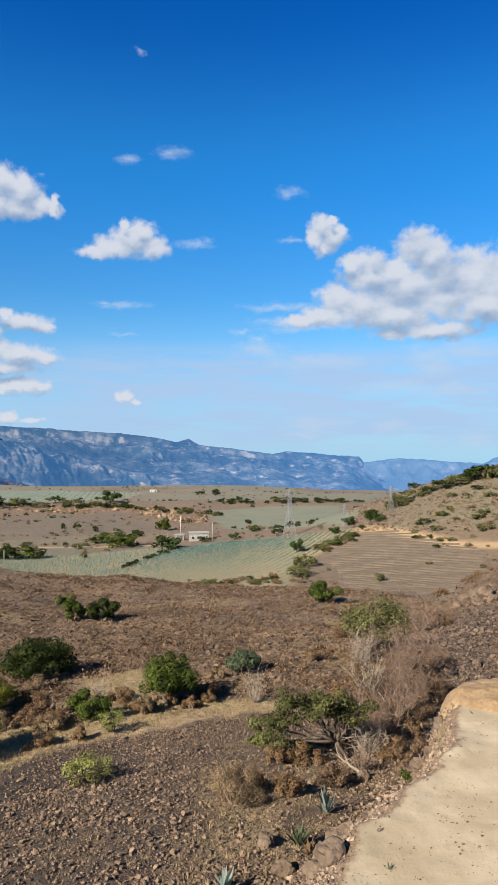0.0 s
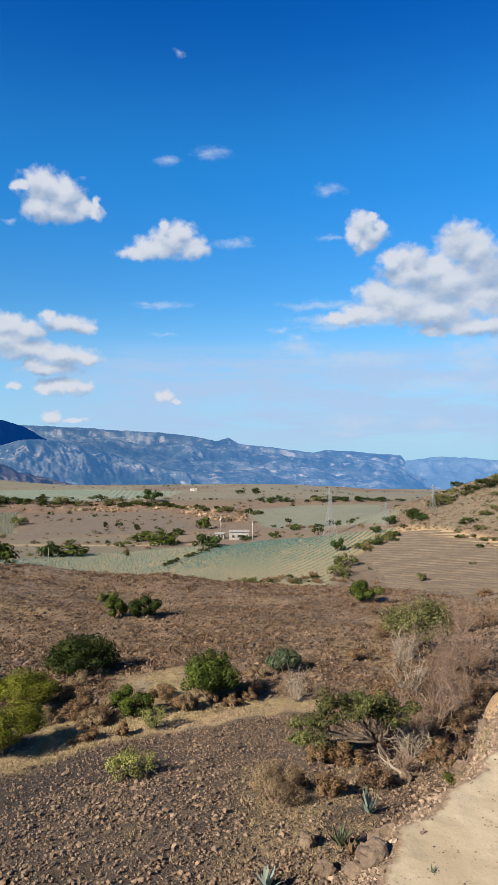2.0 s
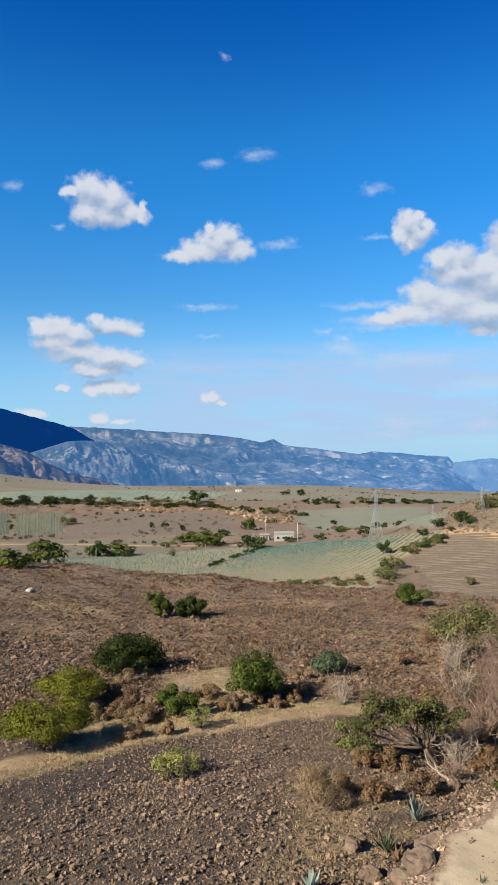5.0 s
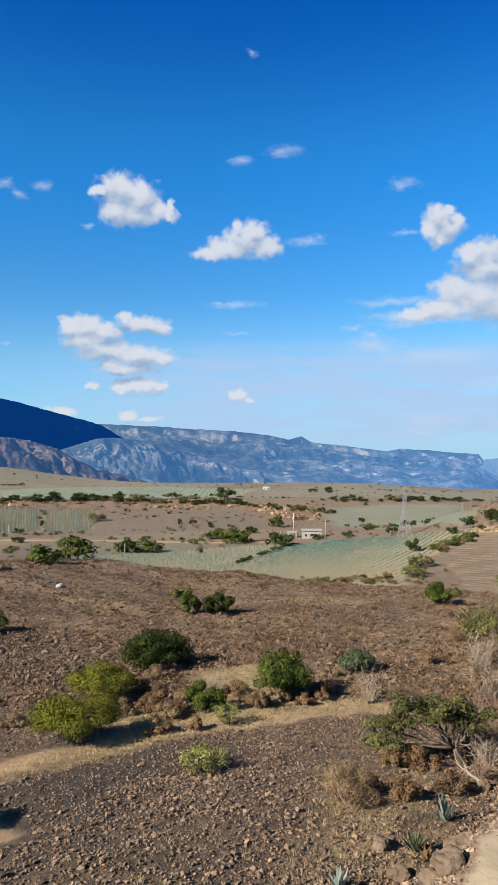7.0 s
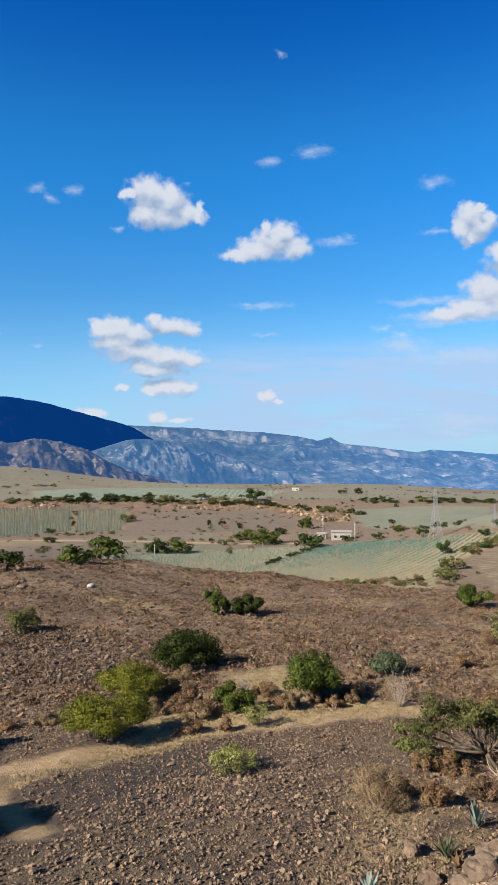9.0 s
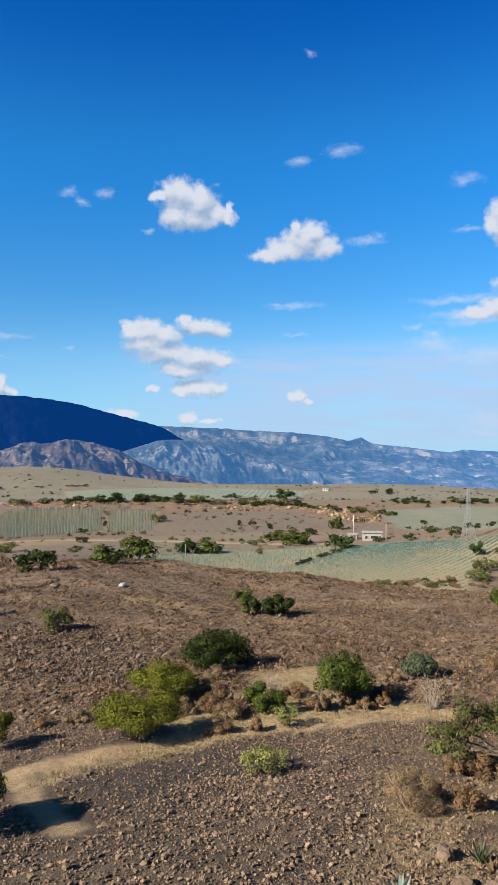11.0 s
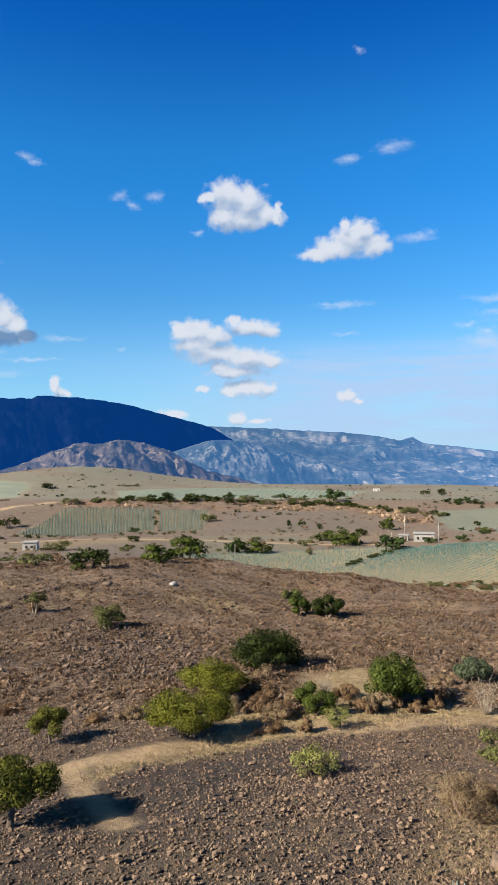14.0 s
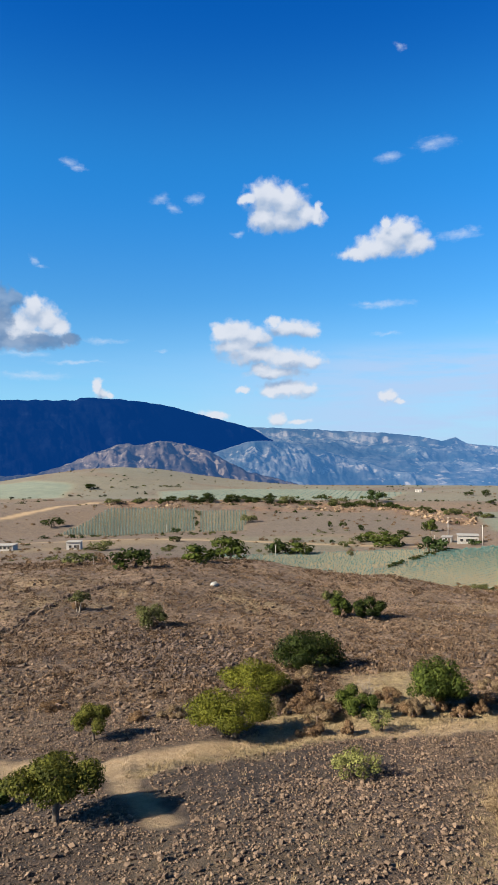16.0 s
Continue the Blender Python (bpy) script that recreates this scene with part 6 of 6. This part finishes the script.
def far_scrub(name, n, r0, r1, a0, a1, size, seed, mat, label, lumpy=40.0, k=26, bare=-0.1, broad=0.42, leaf=0.34):
    """Scrub too far off to count: small leafy clumps, joined into one."""
    x, y, r = spread(seed, n, r0, r1, a0, a1)
    ok = (r.random(n) < step01(bare, bare + 0.5, fbm(x, y, lumpy, 3, seed))) & (inside(FIELD_MAIN, x, y, 4) < 0.3) & (inside(FIELD_LOW, x, y, 4) < 0.3) & (inside(FIELD_PLOUGH, x, y, 3) < 0.3) & (inside(FIELD_ROWS, x, y, 3) < 0.3) & (inside(FIELD_ROWS_B, x, y, 3) < 0.3) & (inside(PLATEAU_A, x, y, 3) < 0.3) & (inside(PLATEAU_B, x, y, 3) < 0.3) & (inside(FIELD_BACK, x, y, 3) < 0.3) & (inside(SHADY_STONE, x, y, 1.5) < 0.4 + 0.3 * r.random(n)) & clear_of_ways(x, y)
    x, y = x[ok], y[ok]
    z = ground_z(x, y)
    s = np.minimum(size * np.exp(r.normal(size=len(x)) * 0.5), 2.2 * size)
    d = r.normal(size=(len(x), k, 3))
    d /= np.linalg.norm(d, axis=2, keepdims=True)
    d[..., 2] = np.abs(d[..., 2]) * 0.75
    c = np.stack([x, y, z], -1)[:, None] + d * s[:, None, None] * r.uniform(0.5, 1.0, (len(x), k, 1))
    t = r.normal(size=(len(x), k, 3))
    t /= np.linalg.norm(t, axis=2, keepdims=True)
    b = np.cross(d, t)
    w = s[:, None, None] * leaf
    v = np.stack([c - t * w, c + b * w * broad, c + t * w, c - b * w * broad], 2)
    q = np.arange(len(x) * k) * 4
    ob = link_mesh(name, v.reshape(-1, 3).tolist(), np.stack([q, q + 1, q + 2, q + 3], 1).tolist(), mat)
    return tagged(ob, label, "scrub", "", "stuff")


far_scrub("far_scrub", 1500, 380, 1050, -20, 43, 1.3, 501, LEAF_DARK, "dark scrub scattered over the far plain")
far_scrub("far_scrub", 2200, 380, 1050, -20, 43, 0.9, 502, LEAF_BROWN, "withered scrub scattered over the far plain")
far_scrub("field_edge_scrub", 1600, 125, 400, -21, 43, 0.8, 503, LEAF_BROWN, "withered scrub between the fields", 25.0)
far_scrub("field_edge_scrub", 700, 180, 400, -21, 43, 0.9, 504, LEAF_OLIVE, "olive scrub between the fields", 25.0)
far_scrub("hill_clumps", 11500, 38, 126, -21, 43, 0.27, 510, CLUMP, "rounded brown withered clumps over the hill", 6.0, 24, -0.35, 0.55, 0.22)
far_scrub("hill_scrub", 8000, 40, 128, -21, 43, 0.19, 505, DARK_SCRUB, "low dark withered scrub over the brown hill", 4.0, 11, -0.5)
far_scrub("crest_scrub", 3000, 96, 126, -21, 43, 0.32, 509, DARK_SCRUB, "withered red-brown scrub along the crest of the hill", 9.0, 22, -0.2)
far_scrub("hill_grass", 15000, 38, 128, -21, 43, 0.15, 506, LEAF_BROWN, "clumped brown dry grass over the hill", 4.0, 9, -0.5)
far_scrub("hillside_scrub", 700, 232, 340, -21, -8, 0.55, 507, LEAF_GREY, "olive scrub over the stony hill", 14.0, 16, -0.2)
far_scrub("hillside_scrub", 1700, 232, 340, -21, -8, 0.55, 508, LEAF_BROWN, "withered scrub over the stony hill", 10.0, 12, -0.3)
x, y, r = spread(27, 5000, 228, 330, -21, -8)
ok = inside(FIELD_PLOUGH, x, y, 3) < 0.3
x, y = x[ok], y[ok]
stones("hillside_stones", x, y, np.clip(0.35 * np.exp(r.normal(size=len(x)) * 0.5), 0.15, 1.3), 28, "grey rocks over the stony hill", STONE)
x, y, r = spread(29, 26000, 44, 75, 20, 42)
ok = inside(ROCKY, x, y, 3.0) > r.random(len(x)) * 0.9 + 0.05
x, y = x[ok], y[ok]
stones("outcrop_stones", x, y, np.clip(0.13 * np.exp(r.normal(size=len(x)) * 0.45), 0.05, 0.42), 30, "grey broken stones of a rocky outcrop, darkened for shadow", SHADOWED_STONE, 0.3)

x, y, r = spread(37, 30000, 37, 126)
ok = clear_of_ways(x, y) & (r.random(len(x)) < 0.15 + 0.85 * step01(-0.25, 0.3, fbm(x * 0.6, y * 1.5, 6.0, 3, 86))) & (inside(SHADY_STONE, x, y, 1.5) < 0.5) & (inside(ROCKY, x, y, 2.0) < 0.5)
x, y = x[ok], y[ok]
stones("hill_clods", x, y, np.clip(0.22 * np.exp(r.normal(size=len(x)) * 0.4), 0.1, 0.45), 38, "rough clods of dark brown earth over the hill", CLOD, 0.08)
x, y, r = spread(33, 14000, 40, 100, -22, -12)
ok = inside(SHADY_STONE, x, y, 2.0) > r.random(len(x)) * 0.9 + 0.05
x, y = x[ok], y[ok]
stones("slope_rubble", x, y, np.clip(0.13 * np.exp(r.normal(size=len(x)) * 0.5), 0.05, 0.5), 34, "grey rubble on the dark stony slope", SHADOWED_STONE, 0.3)
SCARP_ROCK = varied("scarp_rock", (0.095, 0.056, 0.031), (0.360, 0.245, 0.145))
x, y, r = spread(35, 9000, 410, 575, -2, 36)
ok = (inside(SCARP, x, y, 3.0) > 0.5) & (r.random(len(x)) < step01(-0.2, 0.3, fbm(x, y, 30.0, 3, 85)))
x, y = x[ok], y[ok]
stones("scarp_rocks", x, y, np.clip(1.1 * np.exp(r.normal(size=len(x)) * 0.5), 0.4, 3.2), 36, "broken ochre rocks along the eroded scarp", SCARP_ROCK, 0.2)


def stone_row(line, seed):
    """Small stones along a line, coloured dark for the thin shadow there."""
    r = np.random.default_rng(seed)
    xs, ys = [], []
    for (ax, ay), (bx, by) in zip(line[:-1], line[1:]):
        n = int(math.hypot(bx - ax, by - ay) * 9)
        t = r.random(n)
        xs.append(ax + (bx - ax) * t + r.normal(size=n) * 0.22)
        ys.append(ay + (by - ay) * t + r.normal(size=n) * 0.22)
    x, y = np.concatenate(xs), np.concatenate(ys)
    ob = stones("stone_row", x, y, np.clip(0.22 * np.exp(r.normal(size=len(x)) * 0.35), 0.1, 0.42), seed, "row of small dark stones along a painted shadow line", SHADOWED_STONE, 0.5)
    return ob


stone_row(SHADOW_LINE, 31)
bare_bush("dead_shrub", *(-8.27, 38.98, 1.48, 0.90), "small bleached white dead shrub among withered bushes", PALE_WOOD, 201, 14, 8, 0.03)


def fence_post(x, y, h):
    top = empty("fence_post", pose(x, y, zof(x, y)), "weathered pale wooden fence post in the field", "post", "fence posts")
    verts, faces = [], []
    tube(verts, faces, [(0, 0, -0.3), (0.02, 0, h * 0.5), (0, 0, h)], [0.14, 0.13, 0.11], 6)
    link_mesh("shaft", verts, faces, PALE_WOOD, top, "", True)
    verts, faces = [], []
    tube(verts, faces, [(0, 0, h), (0, 0, h + 0.05)], [0.12, 0.05], 6)
    link_mesh("cap", verts, faces, PALE_WOOD, top)


for x, y, w, h in ((-68.16, 278.38, 0.67, 2.24), (-51.21, 276.49, 0.67, 2.00), (-41.15, 342.91, 0.83, 2.49), (-1.20, 373.36, 0.90, 2.71), (8.83, 377.93, 0.91, 2.43), (23.59, 281.61, 0.68, 1.81)):
    fence_post(x, y, h)
